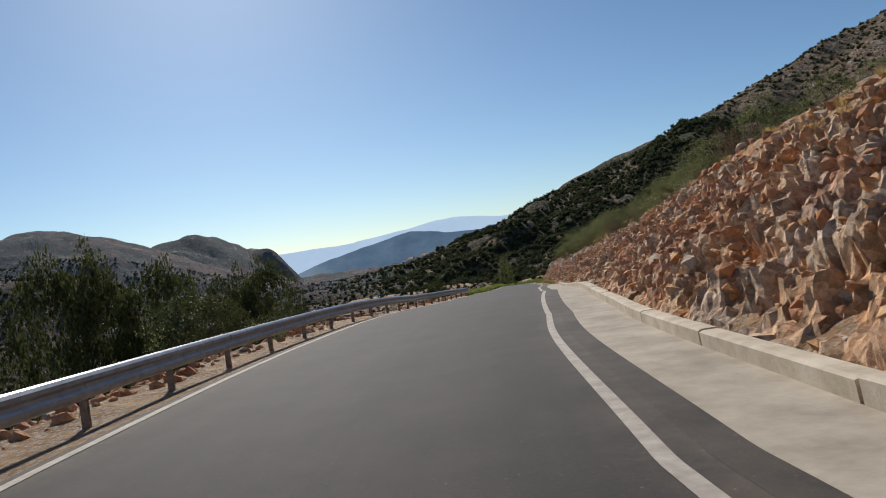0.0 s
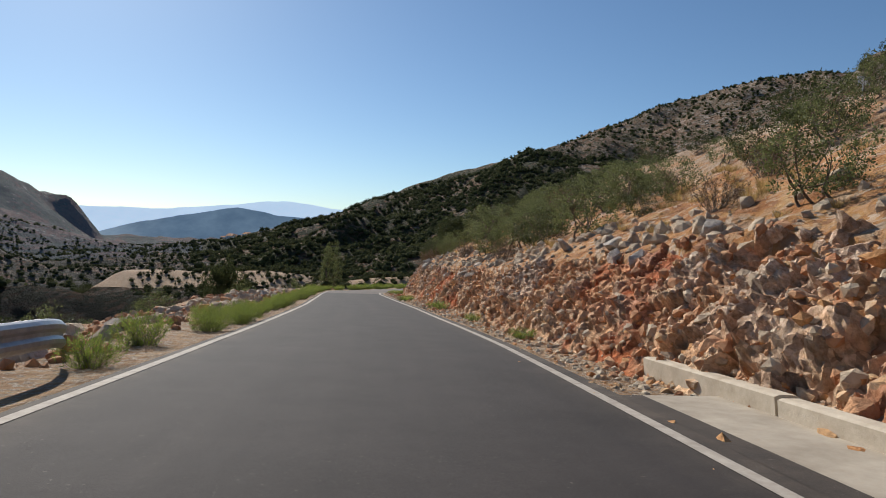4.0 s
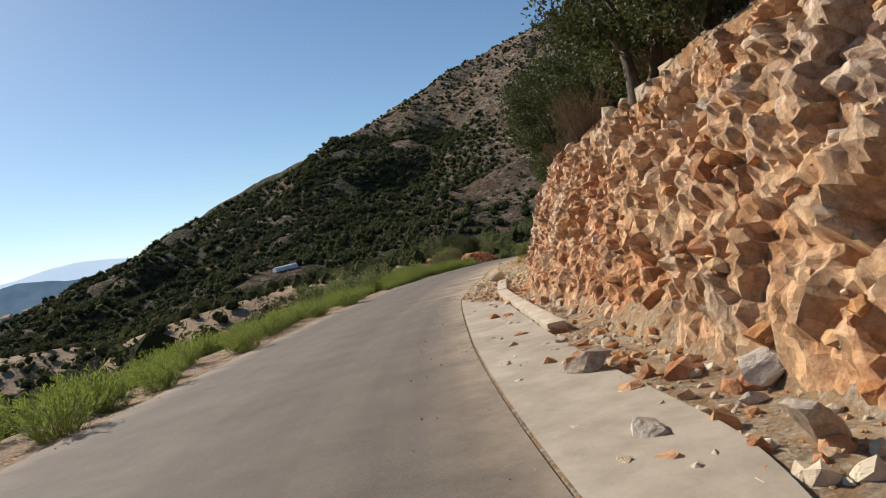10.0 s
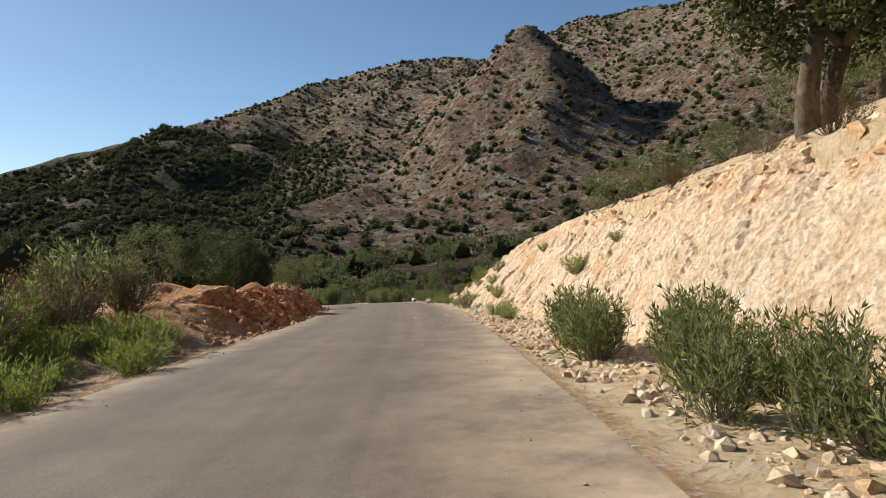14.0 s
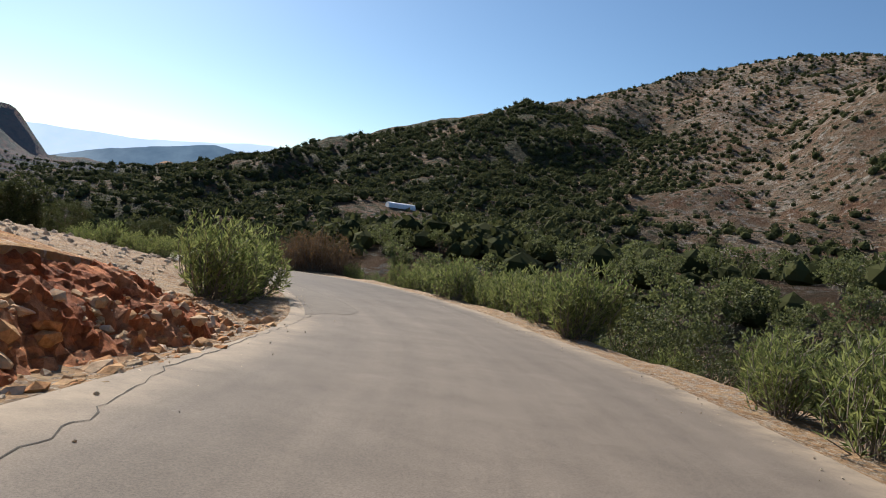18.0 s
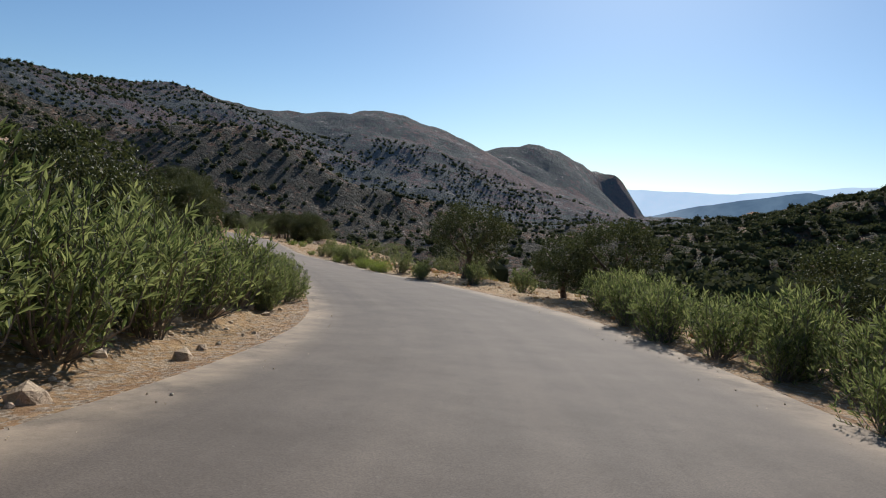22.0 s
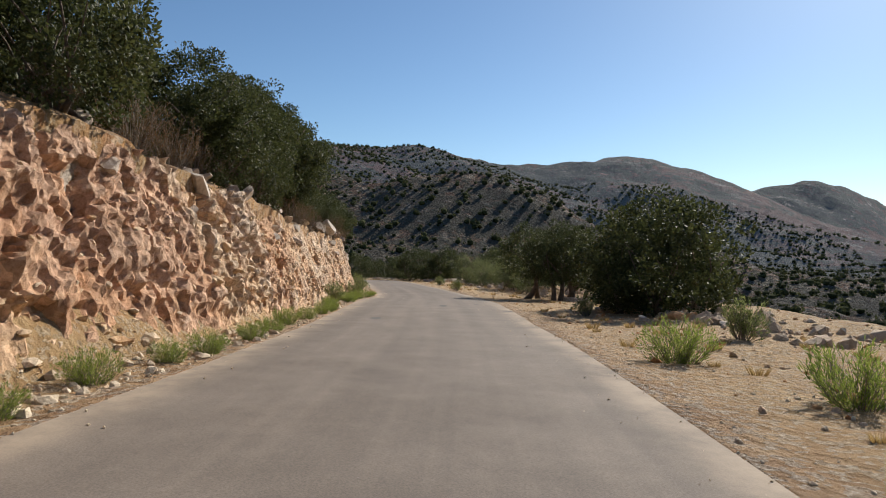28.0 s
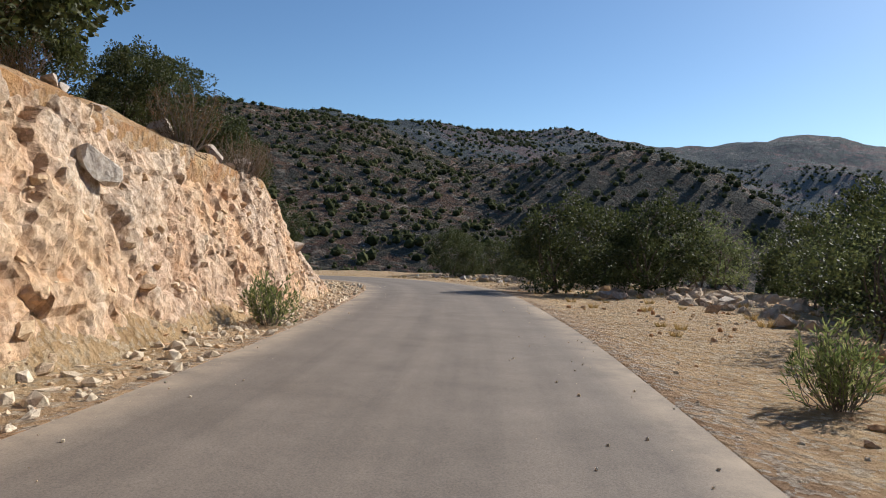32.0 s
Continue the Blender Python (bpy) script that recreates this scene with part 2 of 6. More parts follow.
def plain_material(name, lo, hi, scale=3.0, rough=0.9, relief=0.3, dist=0.02):
    m, n, l, b = material(name, rough)
    t = tex(n, l, scale, 8, 0.65)
    l.new(ramp(n, l, t, (0.3, lo), (0.7, hi)), b.inputs["Base Color"])
    if relief:
        bump(n, l, b, tex(n, l, scale * 6, 5, 0.7), relief, dist)
    return m


def leaf_material(name, lo, hi, trans=0.45):
    m, n, l, b = material(name, 0.6)
    info = n.new("ShaderNodeNewGeometry").outputs["Random Per Island"]
    c = ramp(n, l, info, (0.0, lo), (1.0, hi))
    l.new(c, b.inputs["Base Color"])
    t = n.new("ShaderNodeBsdfTranslucent")
    l.new(c, t.inputs["Color"])
    s = n.new("ShaderNodeMixShader")
    s.inputs[0].default_value = trans
    l.new(b.outputs[0], s.inputs[1])
    l.new(t.outputs[0], s.inputs[2])
    l.new(s.outputs[0], n["Material Output"].inputs["Surface"])
    return m


def backdrop_material(name, lo, hi, haze_glow):
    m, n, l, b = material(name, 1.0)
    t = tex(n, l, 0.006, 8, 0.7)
    # haze is put into the colour itself, which also emits
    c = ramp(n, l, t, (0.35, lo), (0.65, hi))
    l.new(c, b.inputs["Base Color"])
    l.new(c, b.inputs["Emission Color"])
    b.inputs["Emission Strength"].default_value = haze_glow
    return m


M_GROUND, M_ASPHALT = ground_material(), asphalt_material()
M_HILL = hill_material("maquis_slope", (0.028, 0.034, 0.014), (0.080, 0.080, 0.038), ((0.22, 0.11, 0.058), (0.30, 0.19, 0.115), (0.34, 0.26, 0.185), (0.56, 0.51, 0.44)), 0.46)
# darker tones than maquis_slope, with a trace of emission painted in for haze
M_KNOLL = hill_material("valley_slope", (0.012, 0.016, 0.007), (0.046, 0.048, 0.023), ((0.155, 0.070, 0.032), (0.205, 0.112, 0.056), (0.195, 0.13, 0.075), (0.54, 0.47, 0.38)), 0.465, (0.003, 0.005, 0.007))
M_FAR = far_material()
M_PAINT = plain_material("road_paint", (0.27, 0.235, 0.195), (0.46, 0.41, 0.345), 6, 0.8, 0.3, 0.01)
M_CONCRETE = plain_material("weathered_concrete", (0.38, 0.31, 0.225), (0.62, 0.54, 0.42), 2.5, 0.9, 0.4, 0.015)
M_DUSTY = plain_material("dusty_concrete", (0.27, 0.225, 0.17), (0.46, 0.40, 0.315), 1.6, 0.9, 0.4, 0.015)
M_DARKSTONE = plain_material("dark_stone", (0.10, 0.095, 0.088), (0.21, 0.20, 0.185), 8, 0.95, 0.6, 0.02)
M_LIME = plain_material("limestone", (0.36, 0.255, 0.165), (0.70, 0.57, 0.41), 2.5, 0.95, 0.8, 0.06)
M_REDROCK = plain_material("iron_stained_rock", (0.34, 0.115, 0.042), (0.66, 0.40, 0.22), 2.5, 0.95, 0.8, 0.06)
M_BARK = plain_material("bark", (0.07, 0.05, 0.035), (0.20, 0.16, 0.12), 8, 0.95, 0.8, 0.03)
M_STEEL = plain_material("galvanised_steel", (0.30, 0.30, 0.31), (0.46, 0.46, 0.47), 5, 0.45, 0.1, 0.004)
M_STEEL.node_tree.nodes["Principled BSDF"].inputs["Metallic"].default_value = 0.8
M_POST = plain_material("rusty_post", (0.16, 0.10, 0.06), (0.32, 0.26, 0.20), 9, 0.8, 0.2, 0.004)
M_OAK = leaf_material("oak_leaf", (0.032, 0.042, 0.013), (0.095, 0.105, 0.036), 0.35)
M_OLIVE = leaf_material("olive_leaf", (0.065, 0.080, 0.026), (0.20, 0.215, 0.085))
M_OLEANDER = leaf_material("oleander_leaf", (0.060, 0.088, 0.024), (0.31, 0.335, 0.120))
M_GRASS = leaf_material("green_weed", (0.12, 0.17, 0.028), (0.32, 0.37, 0.085), 0.5)
M_STRAW = leaf_material("straw", (0.26, 0.165, 0.055), (0.52, 0.37, 0.155))
M_BROWN = leaf_material("browning_leaf", (0.075, 0.055, 0.026), (0.20, 0.115, 0.055))
M_PALE = plain_material("pale_marlstone", (0.44, 0.33, 0.205), (0.74, 0.63, 0.47), 3, 0.95, 0.7, 0.04)
M_OAK_FAR = leaf_material("scrub_leaf", (0.036, 0.044, 0.017), (0.105, 0.110, 0.046), 0.3)
M_OAK_FAR.node_tree.nodes["Principled BSDF"].inputs["Roughness"].default_value = 0.95
M_OAK_FAR.node_tree.nodes["Principled BSDF"].inputs["Specular IOR Level"].default_value = 0.05
M_TWIG = plain_material("grey_twig", (0.12, 0.10, 0.08), (0.25, 0.21, 0.17), 8, 0.95, 0.3, 0.01)
M_WHITE = plain_material("white_sheeting", (0.70, 0.70, 0.70), (0.85, 0.85, 0.85), 1.0, 0.6, 0.1, 0.02)
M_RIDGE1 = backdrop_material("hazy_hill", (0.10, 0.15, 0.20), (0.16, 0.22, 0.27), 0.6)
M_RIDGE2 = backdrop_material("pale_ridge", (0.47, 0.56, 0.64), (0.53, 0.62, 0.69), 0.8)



def fragment_material(name, stops):
    """Broken rock: one colour a fragment, with grain and stains."""
    m, n, l, b = material(name, 0.95)
    g = n.new("ShaderNodeNewGeometry").outputs["Random Per Island"]
    o = n.new("ShaderNodeObjectInfo").outputs["Random"]
    k = n.new("ShaderNodeMath")
    k.operation = "ADD"
    l.new(g, k.inputs[0])
    l.new(o, k.inputs[1])
    w = n.new("ShaderNodeMath")
    w.operation = "FRACT"
    l.new(k.outputs[0], w.inputs[0])
    fine = tex(n, l, 14, 8, 0.7)
    c = mix(n, l, ramp(n, l, tex(n, l, 3.5, 7, 0.7), (0.42, (0, 0, 0)), (0.66, (0.8, 0.8, 0.8))), ramp(n, l, w.outputs[0], *stops), stops[1][1])
    c = mix(n, l, ramp(n, l, fine, (0.35, (0, 0, 0)), (0.6, (1, 1, 1))), mix(n, l, 1.0, c, (0.62, 0.56, 0.50), "MULTIPLY"), c)
    l.new(c, b.inputs["Base Color"])
    nm = bump(n, l, b, tex(n, l, 5, 6, 0.65), 0.6, 0.08)
    bump(n, l, b, fine, 0.7, 0.025, nm)
    return m


M_FRAG = fragment_material("fractured_rock", ((0.0, (0.44, 0.18, 0.068)), (0.3, (0.60, 0.33, 0.14)), (0.55, (0.66, 0.45, 0.25)), (0.8, (0.66, 0.50, 0.33)), (1.0, (0.72, 0.62, 0.49))))
M_FRAG_PALE = fragment_material("fractured_limestone", ((0.0, (0.52, 0.30, 0.14)), (0.3, (0.68, 0.50, 0.31)), (0.6, (0.62, 0.48, 0.33)), (1.0, (0.76, 0.65, 0.49))))


def cutting_material():
    """A cutting's face: tone varies block by block from ochre to grey; clay, pale and grey pick red earth, marl and limestone."""
    m, n, l, b = material("cutting_rock", 0.95)
    fine, grit, mid, big = tex(n, l, 11, 9, 0.75), tex(n, l, 55, 4, 0.7), tex(n, l, 2.2, 9, 0.72), tex(n, l, 0.45, 6, 0.65)
    tone = attr(n, "tone")
    rock = ramp(n, l, tone, (0.0, (0.44, 0.17, 0.058)), (0.3, (0.62, 0.33, 0.15)), (0.55, (0.70, 0.45, 0.25)), (0.8, (0.72, 0.53, 0.34)), (1.0, (0.76, 0.65, 0.51)))
    rock = mix(n, l, ramp(n, l, mid, (0.42, (0, 0, 0)), (0.62, (0.75, 0.75, 0.75))), rock, ramp(n, l, big, (0.35, (0.60, 0.28, 0.115)), (0.6, (0.68, 0.50, 0.345))))
    grey = ramp(n, l, fine, (0.3, (0.34, 0.275, 0.22)), (0.5, (0.56, 0.47, 0.385)), (0.7, (0.72, 0.65, 0.56)))
    grey = mix(n, l, ramp(n, l, mid, (0.5, (0, 0, 0)), (0.66, (0.7, 0.7, 0.7))), grey, (0.55, 0.40, 0.28))
    rock = mix(n, l, attr(n, "grey"), rock, grey)
    marl = ramp(n, l, mid, (0.3, (0.53, 0.38, 0.235)), (0.5, (0.66, 0.525, 0.37)), (0.7, (0.73, 0.64, 0.51)))
    marl = mix(n, l, ramp(n, l, big, (0.56, (0, 0, 0)), (0.64, (0.85, 0.85, 0.85))), marl, mix(n, l, tone, (0.46, 0.22, 0.07), (0.62, 0.44, 0.26)))
    c = mix(n, l, attr(n, "pale"), rock, marl)
    clay = ramp(n, l, mid, (0.3, (0.28, 0.066, 0.020)), (0.55, (0.50, 0.150, 0.044)), (0.75, (0.64, 0.28, 0.10)))
    c = mix(n, l, attr(n, "clay"), c, clay)
    chip_tone, chip_edge = cells(n, l, 6.5, 0.9)
    c = mix(n, l, mix(n, l, attr(n, "pale"), (0.85, 0.85, 0.85), (0.12, 0.12, 0.12)), c, mix(n, l, 1.0, c, ramp(n, l, chip_tone, (0.0, (0.52, 0.46, 0.42)), (0.45, (0.95, 0.92, 0.90)), (1.0, (1.28, 1.25, 1.22))), "MULTIPLY"))
    c = mix(n, l, ramp(n, l, fine, (0.36, (0, 0, 0)), (0.56, (1, 1, 1))), mix(n, l, 1.0, c, (0.66, 0.58, 0.50), "MULTIPLY"), c)
    l.new(c, b.inputs["Base Color"])
    nm = bump(n, l, b, mid, 0.5, 0.12)
    nm = bump(n, l, b, chip_edge, 0.7, 0.07, nm)
    nm = bump(n, l, b, fine, 0.8, 0.05, nm)
    bump(n, l, b, grit, 0.6, 0.012, nm)
    return m


M_CUT = cutting_material()
M_CRAG = fragment_material("weathered_crag", ((0.0, (0.40, 0.31, 0.23)), (0.3, (0.52, 0.44, 0.36)), (0.7, (0.60, 0.54, 0.46)), (1.0, (0.68, 0.62, 0.54))))
# ---- the line of the road, one point a second: x, y, z ----
ROAD = [
    (0.00, 0.00, 0.00), (-0.35, 12.10, -0.52), (0.36, 23.89, -1.00), (1.75, 35.48, -1.86),
    (3.85, 47.43, -2.68), (5.91, 59.43, -3.51), (7.59, 71.54, -4.35), (9.13, 83.35, -5.11),
    (10.78, 95.41, -5.88), (13.13, 107.42, -6.85), (17.25, 119.05, -7.85), (23.11, 130.33, -8.67),
    (29.88, 141.50, -9.42), (37.46, 151.62, -10.08), (45.63, 160.68, -10.84), (53.78, 170.03, -11.74),
    (61.51, 179.56, -12.70), (68.43, 189.34, -13.70), (73.92, 199.21, -14.77), (77.56, 209.76, -15.91),
    (78.03, 220.93, -16.96), (76.34, 231.53, -18.03), (72.34, 241.60, -19.25), (66.40, 251.04, -20.44),
    (58.18, 259.17, -21.29), (49.55, 266.49, -22.21), (40.30, 273.90, -23.05), (30.99, 281.19, -23.87),
    (21.74, 289.00, -24.62), (12.44, 296.69, -25.19), (3.16, 303.48, -25.78), (-6.76, 310.29, -26.52),
    (-17.82, 315.76, -26.96),
]

# ---- helpers of the build ----
def mesh_object(name, verts, faces, mat, smooth=True, parent=None):
    me = bpy.data.meshes.new(name)
    me.from_pydata([tuple(v) for v in verts], [], faces)
    me.materials.append(mat)
    if smooth:
        me.polygons.foreach_set("use_smooth", [True] * len(me.polygons))
    ob = new(name, me)
    ob.parent = parent
    return ob


def set_attr(ob, name, values):
    a = ob.data.attributes.new(name, "FLOAT", "POINT")
    a.data.foreach_set("value", np.asarray(values, dtype=np.float32))


def grid_faces(rows, cols):
    i = np.arange(rows - 1)[:, None] * cols + np.arange(cols - 1)[None, :]
    return np.stack([i, i + 1, i + cols + 1, i + cols], -1).reshape(-1, 4).tolist()


def vnoise(p, scale, octaves=4, rough=0.55):
    """Fractal noise about 0 at points p (n x 3)."""
    return np.array([noise.fractal(Vector(q), 1.0 - rough + 0.5, 2.0, octaves) for q in p / scale])


def smooth(a, b, x):
    t = np.clip((x - a) / (b - a), 0, 1)
    return t * t * (3 - 2 * t)


def lut(table, u):
    return np.interp(u, [k[0] for k in table], [k[1] for k in table])


# ---- the line of the road ----
def spline(points, per):
    p = np.array(points)
    p = np.vstack([2 * p[0] - p[1], p, 2 * p[-1] - p[-2]])
    out = []
    for i in range(1, len(p) - 2):
        t = np.arange(per)[:, None] / per
        a, b, c, d = p[i - 1], p[i], p[i + 1], p[i + 2]
        out.append(0.5 * (2 * b + (c - a) * t + (2 * a - 5 * b + 4 * c - d) * t ** 2 + (3 * b - a - 3 * c + d) * t ** 3))
    return np.vstack(out + [p[-2][None]])


u_of = lambda k: -2 + k            # stations: one a second of the ride
first, last = np.array(ROAD[0]), np.array(ROAD[-1])
before = [tuple(first - np.array((0.6, 11.9, -0.5)) * k) for k in (2, 1)]
after = [(-28.5, 321.1, -27.5), (-39.6, 325.6, -28.1), (-51.2, 328.4, -28.9), (-63.1, 328.5, -29.7), (-74.8, 325.6, -30.5), (-85.4, 320.0, -31.3)]
PER = 68
LINE = spline(before + ROAD + after, PER)
U = -2 + np.arange(len(LINE)) / PER
TAN = np.gradient(LINE, axis=0)
TAN /= np.linalg.norm(TAN[:, :2], axis=1)[:, None]
SIDE = np.stack([TAN[:, 1], -TAN[:, 0]], 1)      # to the right of travel

# edges of the tarmac from the line, by station
LEFT = [(-2, -3.95), (0.5, -3.85), (1.2, -3.60), (2.4, -2.71), (3.9, -3.07), (5, -3.21), (6.4, -3.05), (8, -3.26), (9.4, -4.12), (10.5, -4.90), (12, -4.61), (13.6, -4.11), (15, -3.71), (16.5, -3.18), (17.7, -2.53), (18.5, -3.04), (20.3, -3.45), (21.6, -3.41), (23.3, -2.29), (24.8, -2.06), (26.5, -2.53), (28.4, -3.18), (30.4, -3.65), (32.4, -2.74), (36, -2.58)]
RIGHT = [(-2, 0.92), (0.3, 1.38), (1.2, 2.58), (2.3, 3.37), (3.2, 3.19), (3.8, 2.75), (5, 2.49), (6.3, 1.99), (7.8, 1.06), (8.5, 1.04), (9.2, 1.11), (9.9, 0.64), (10.7, 0.52), (11.4, 0.53), (12.2, 1.11), (13.3, 1.04), (14.8, 1.57), (16.3, 2.33), (17.9, 3.82), (19.4, 2.63), (20.4, 3.04), (21.4, 2.94), (23.3, 4.15), (24.9, 2.53), (26.5, 1.85), (28.3, 1.82), (29.3, 1.54), (30.3, 1.86), (32.3, 1.66), (36, 2.44)]
# (width of the verge, rise of the bank, run of the bank, slope beyond it) by station, on both sides
R_VERGE = [(-2, 1.4), (4.3, 1.4), (5, 0.9), (6, 1.0), (8, 1.5), (9, 1.6), (10, 1.6), (11.5, 1.8), (12.5, 2.6), (14.5, 2.8), (16, 1.2), (17, 1.0), (18, 1.2), (22.5, 1.6), (23.5, 4.5), (27, 3.0), (28, 5.5), (36, 5.0)]
R_RISE = [(-2, 3.5), (2, 3.2), (4, 2.3), (5.5, 1.9), (6.2, 1.7), (7, 1.9), (8, 2.3), (9, 2.5), (10, 2.9), (11.5, 3.2), (13, 3.1), (14.5, 3.0), (15.2, 3.0), (16, 3.1), (16.6, 3.0), (17.1, 2.5), (17.5, 1.2), (17.9, 0.5), (18.2, 0.2), (19, -0.6), (20, -1.6), (22.5, -1.2), (23.5, -0.5), (28, -0.4), (30, 0.3), (36, 0.1)]
R_RUN = [(-2, 4.6), (3, 4.0), (4.5, 2.4), (6, 1.3), (8, 1.5), (9.5, 1.6), (12, 1.6), (14.5, 1.7), (15.4, 2.0), (16, 2.8), (17, 3.2), (18, 3.0), (20, 3.0), (23, 3), (36, 4)]
R_SLOPE = [(-2, 0.36), (3, 0.42), (6, 0.5), (9, 0.5), (12, 0.5), (14.5, 0.45), (16, 0.3), (17, 0.14), (18.3, 0.02), (19.2, -0.2), (20, -0.4), (21, -0.4), (23.5, -0.3), (27, -0.25), (30, -0.25), (36, -0.25)]
L_VERGE = [(-2, 1.8), (4, 1.8), (10, 1.6), (15, 1.2), (15.6, 0.4), (18.7, 0.3), (19.4, 1.2), (23, 1.0), (26, 1.0), (28, 1.2), (36, 1.0)]
L_RISE = [(-2, -0.8), (4, -0.5), (7, 0.2), (10, -0.4), (14, -0.4), (15, 0.6), (15.6, 1.2), (17.4, 1.15), (18.3, 1.0), (18.8, 0.65), (19.2, 0.3), (21, 0.6), (22.5, 0.6), (25, 0.6), (26, 0.7), (26.6, 0.9), (27, 1.9), (28, 3.0), (29, 3.0), (30, 2.7), (31, 2.9), (32, 3.0), (33.3, 2.8), (34.1, 0.2), (38, 0.2)]
L_RUN = [(-2, 3), (15, 2.5), (15.6, 1.3), (18.7, 1.3), (19.4, 3), (23, 3), (26, 2.0), (27, 1.4), (28, 1.2), (29.5, 0.9), (33.5, 0.9), (34.2, 2.0), (36, 2.0)]
L_SLOPE = [(-2, -0.45), (6, -0.4), (10, -0.5), (13, -0.5), (14.5, -0.3), (15.5, 0.0), (18, 0.12), (21, 0.14), (25, 0.10), (26, 0.18), (27, 0.35), (33.5, 0.4), (34.3, 0.05), (38, 0.05)]

# ---- the far relief: crests of the mountains, each x, y, z ----
def crest(eye, rays):
    """Points of a crest from bearings (degrees left of +y), heights (degrees) and distances."""
    return np.array([(eye[0] - math.sin(radians(a)) * d, eye[1] + math.cos(radians(a)) * d, eye[2] + math.tan(radians(e)) * d) for a, e, d in rays])


EAST = crest((80.9, 209.4, -14.7), [(8, -4, 480), (6.5, -2.6, 520), (4.9, -0.4, 572), (1, 1.6, 650), (-2.6, 3.0, 736), (-6, 4.0, 850), (-9.7, 5.2, 960), (-16.7, 7.8, 1000), (-23, 9.5, 980),
                                   (-27.8, 11.0, 1150), (-34, 13.2, 1350), (-42, 15.1, 1400), (-50, 14.9, 1360), (-57, 17.4, 1300), (-66, 18, 1200), (-85, 20, 950), (-115, 18, 620), (-150, 12, 600)])
WEST = crest((19.1, 285.8, -23.4), [(16.4, -0.6, 1900), (17.2, 2.6, 1900), (19.1, 3.0, 1900), (21.2, 3.8, 1850), (24, 4.9, 1750), (29.3, 4.3, 1600), (35.3, 6.3, 1450), (39.4, 6.9, 1400),
                                   (46.9, 6.5, 1350), (51.8, 6.9, 1300), (55.9, 7.8, 1200), (60.5, 7.4, 1150), (66.6, 7.9, 1050), (72.8, 8, 950), (78.5, 8.1, 850), (82.5, 8.7, 750), (86, 8.0, 700), (100, 7, 700), (130, 9, 600)])
KNOLL = crest((19.1, 285.8, -23.4), [(63, 2.4, 470), (59, 4.6, 480), (55.7, 5.3, 480), (50, 4.9, 490), (45, 3.8, 500), (40, 1.8, 500), (34, 0.0, 520)])
UPPER = np.array([(95, -60, 45), (105, 20, 48), (120, 90, 44), (150, 130, 36)])
SUMMIT = np.array([(577, 540, 137), (639, 635, 222), (751, 747, 209), (911, 875, 217)])
GROVE = crest((80.9, 209.4, -14.7), [(-22, -2.2, 140), (-30, -1.2, 125), (-40, -0.3, 110), (-52, 0.6, 100), (-75, 1.5, 100)])
INNER = np.array([(-90, 245, -14), (-30, 228, -18), (15, 208, -19), (35, 192, -18)])


def to_segment(p, a, b, wa, wb):
    """Distance of points p to a stretch of crest, and its height and breadth there."""
    ab = b[:2] - a[:2]
    t = np.clip(((p - a[:2]) @ ab) / (ab @ ab), 0, 1)
    return np.linalg.norm(p - (a[:2] + t[:, None] * ab), axis=1), a[2] + t * (b[2] - a[2]), wa + t * (wb - wa)


def near_road(p, lo=0, hi=None):
    """Distance, signed side and index of the nearest point of the road, or of a stretch of it."""
    hi = hi or len(LINE)
    idx = np.zeros(len(p), int)
    for k in range(0, len(p), 4000):
        q = p[k:k + 4000]
        d2 = ((q[:, None, :] - LINE[None, lo:hi:8, :2]) ** 2).sum(-1)
        idx[k:k + 4000] = lo + d2.argmin(1) * 8
    for k in range(2):                     # closer in, to the nearest station
        move = ((p - LINE[idx, :2]) * TAN[idx, :2]).sum(1)
        idx = np.clip(idx + np.clip(np.round(move / 0.35), -3, 3).astype(int), lo, hi - 1)
    v = p - LINE[idx, :2]
    return np.linalg.norm(v, axis=1), (v * SIDE[idx]).sum(1), idx


def beside(p, lo, hi):
    """Height of the slopes beside a stretch of the road, and the distance to it."""
    d, s, idx = near_road(p, lo, hi)
    ahead = np.clip(((p - LINE[idx, :2]) * TAN[idx, :2]).sum(1), -1, 1)
    u, right, zl = U[idx] + ahead / 12.0, s > 0, LINE[idx, 2] + ahead * TAN[idx, 2]
    pick = lambda r, l: np.where(right, lut(r, u), lut(l, u))
    edge = pick(RIGHT, [(k, -v) for k, v in LEFT]) + pick(R_VERGE, L_VERGE) + pick(R_RUN, L_RUN)
    cap = pick(R_CAP, L_CAP)
    return zl + pick(R_RISE, L_RISE) + pick(R_SLOPE, L_SLOPE) * cap * (1 - np.exp(-np.clip(d - edge, 0, None) / cap)), d


def ridged(p, scale):
    """Gullies and ribs: ridged noise about 0."""
    return np.array([1 - 2.2 * abs(noise.noise(Vector(q))) for q in p / scale]) - 0.5


R_CAP = [(-2, 45), (12, 40), (15, 30), (17, 30), (19, 45), (28, 45), (30, 60), (36, 60)]
L_CAP = [(-2, 80), (5, 60), (8, 50), (13, 45), (14.5, 25), (16, 18), (20, 20), (24, 24), (26, 26), (30, 20), (36, 20)]


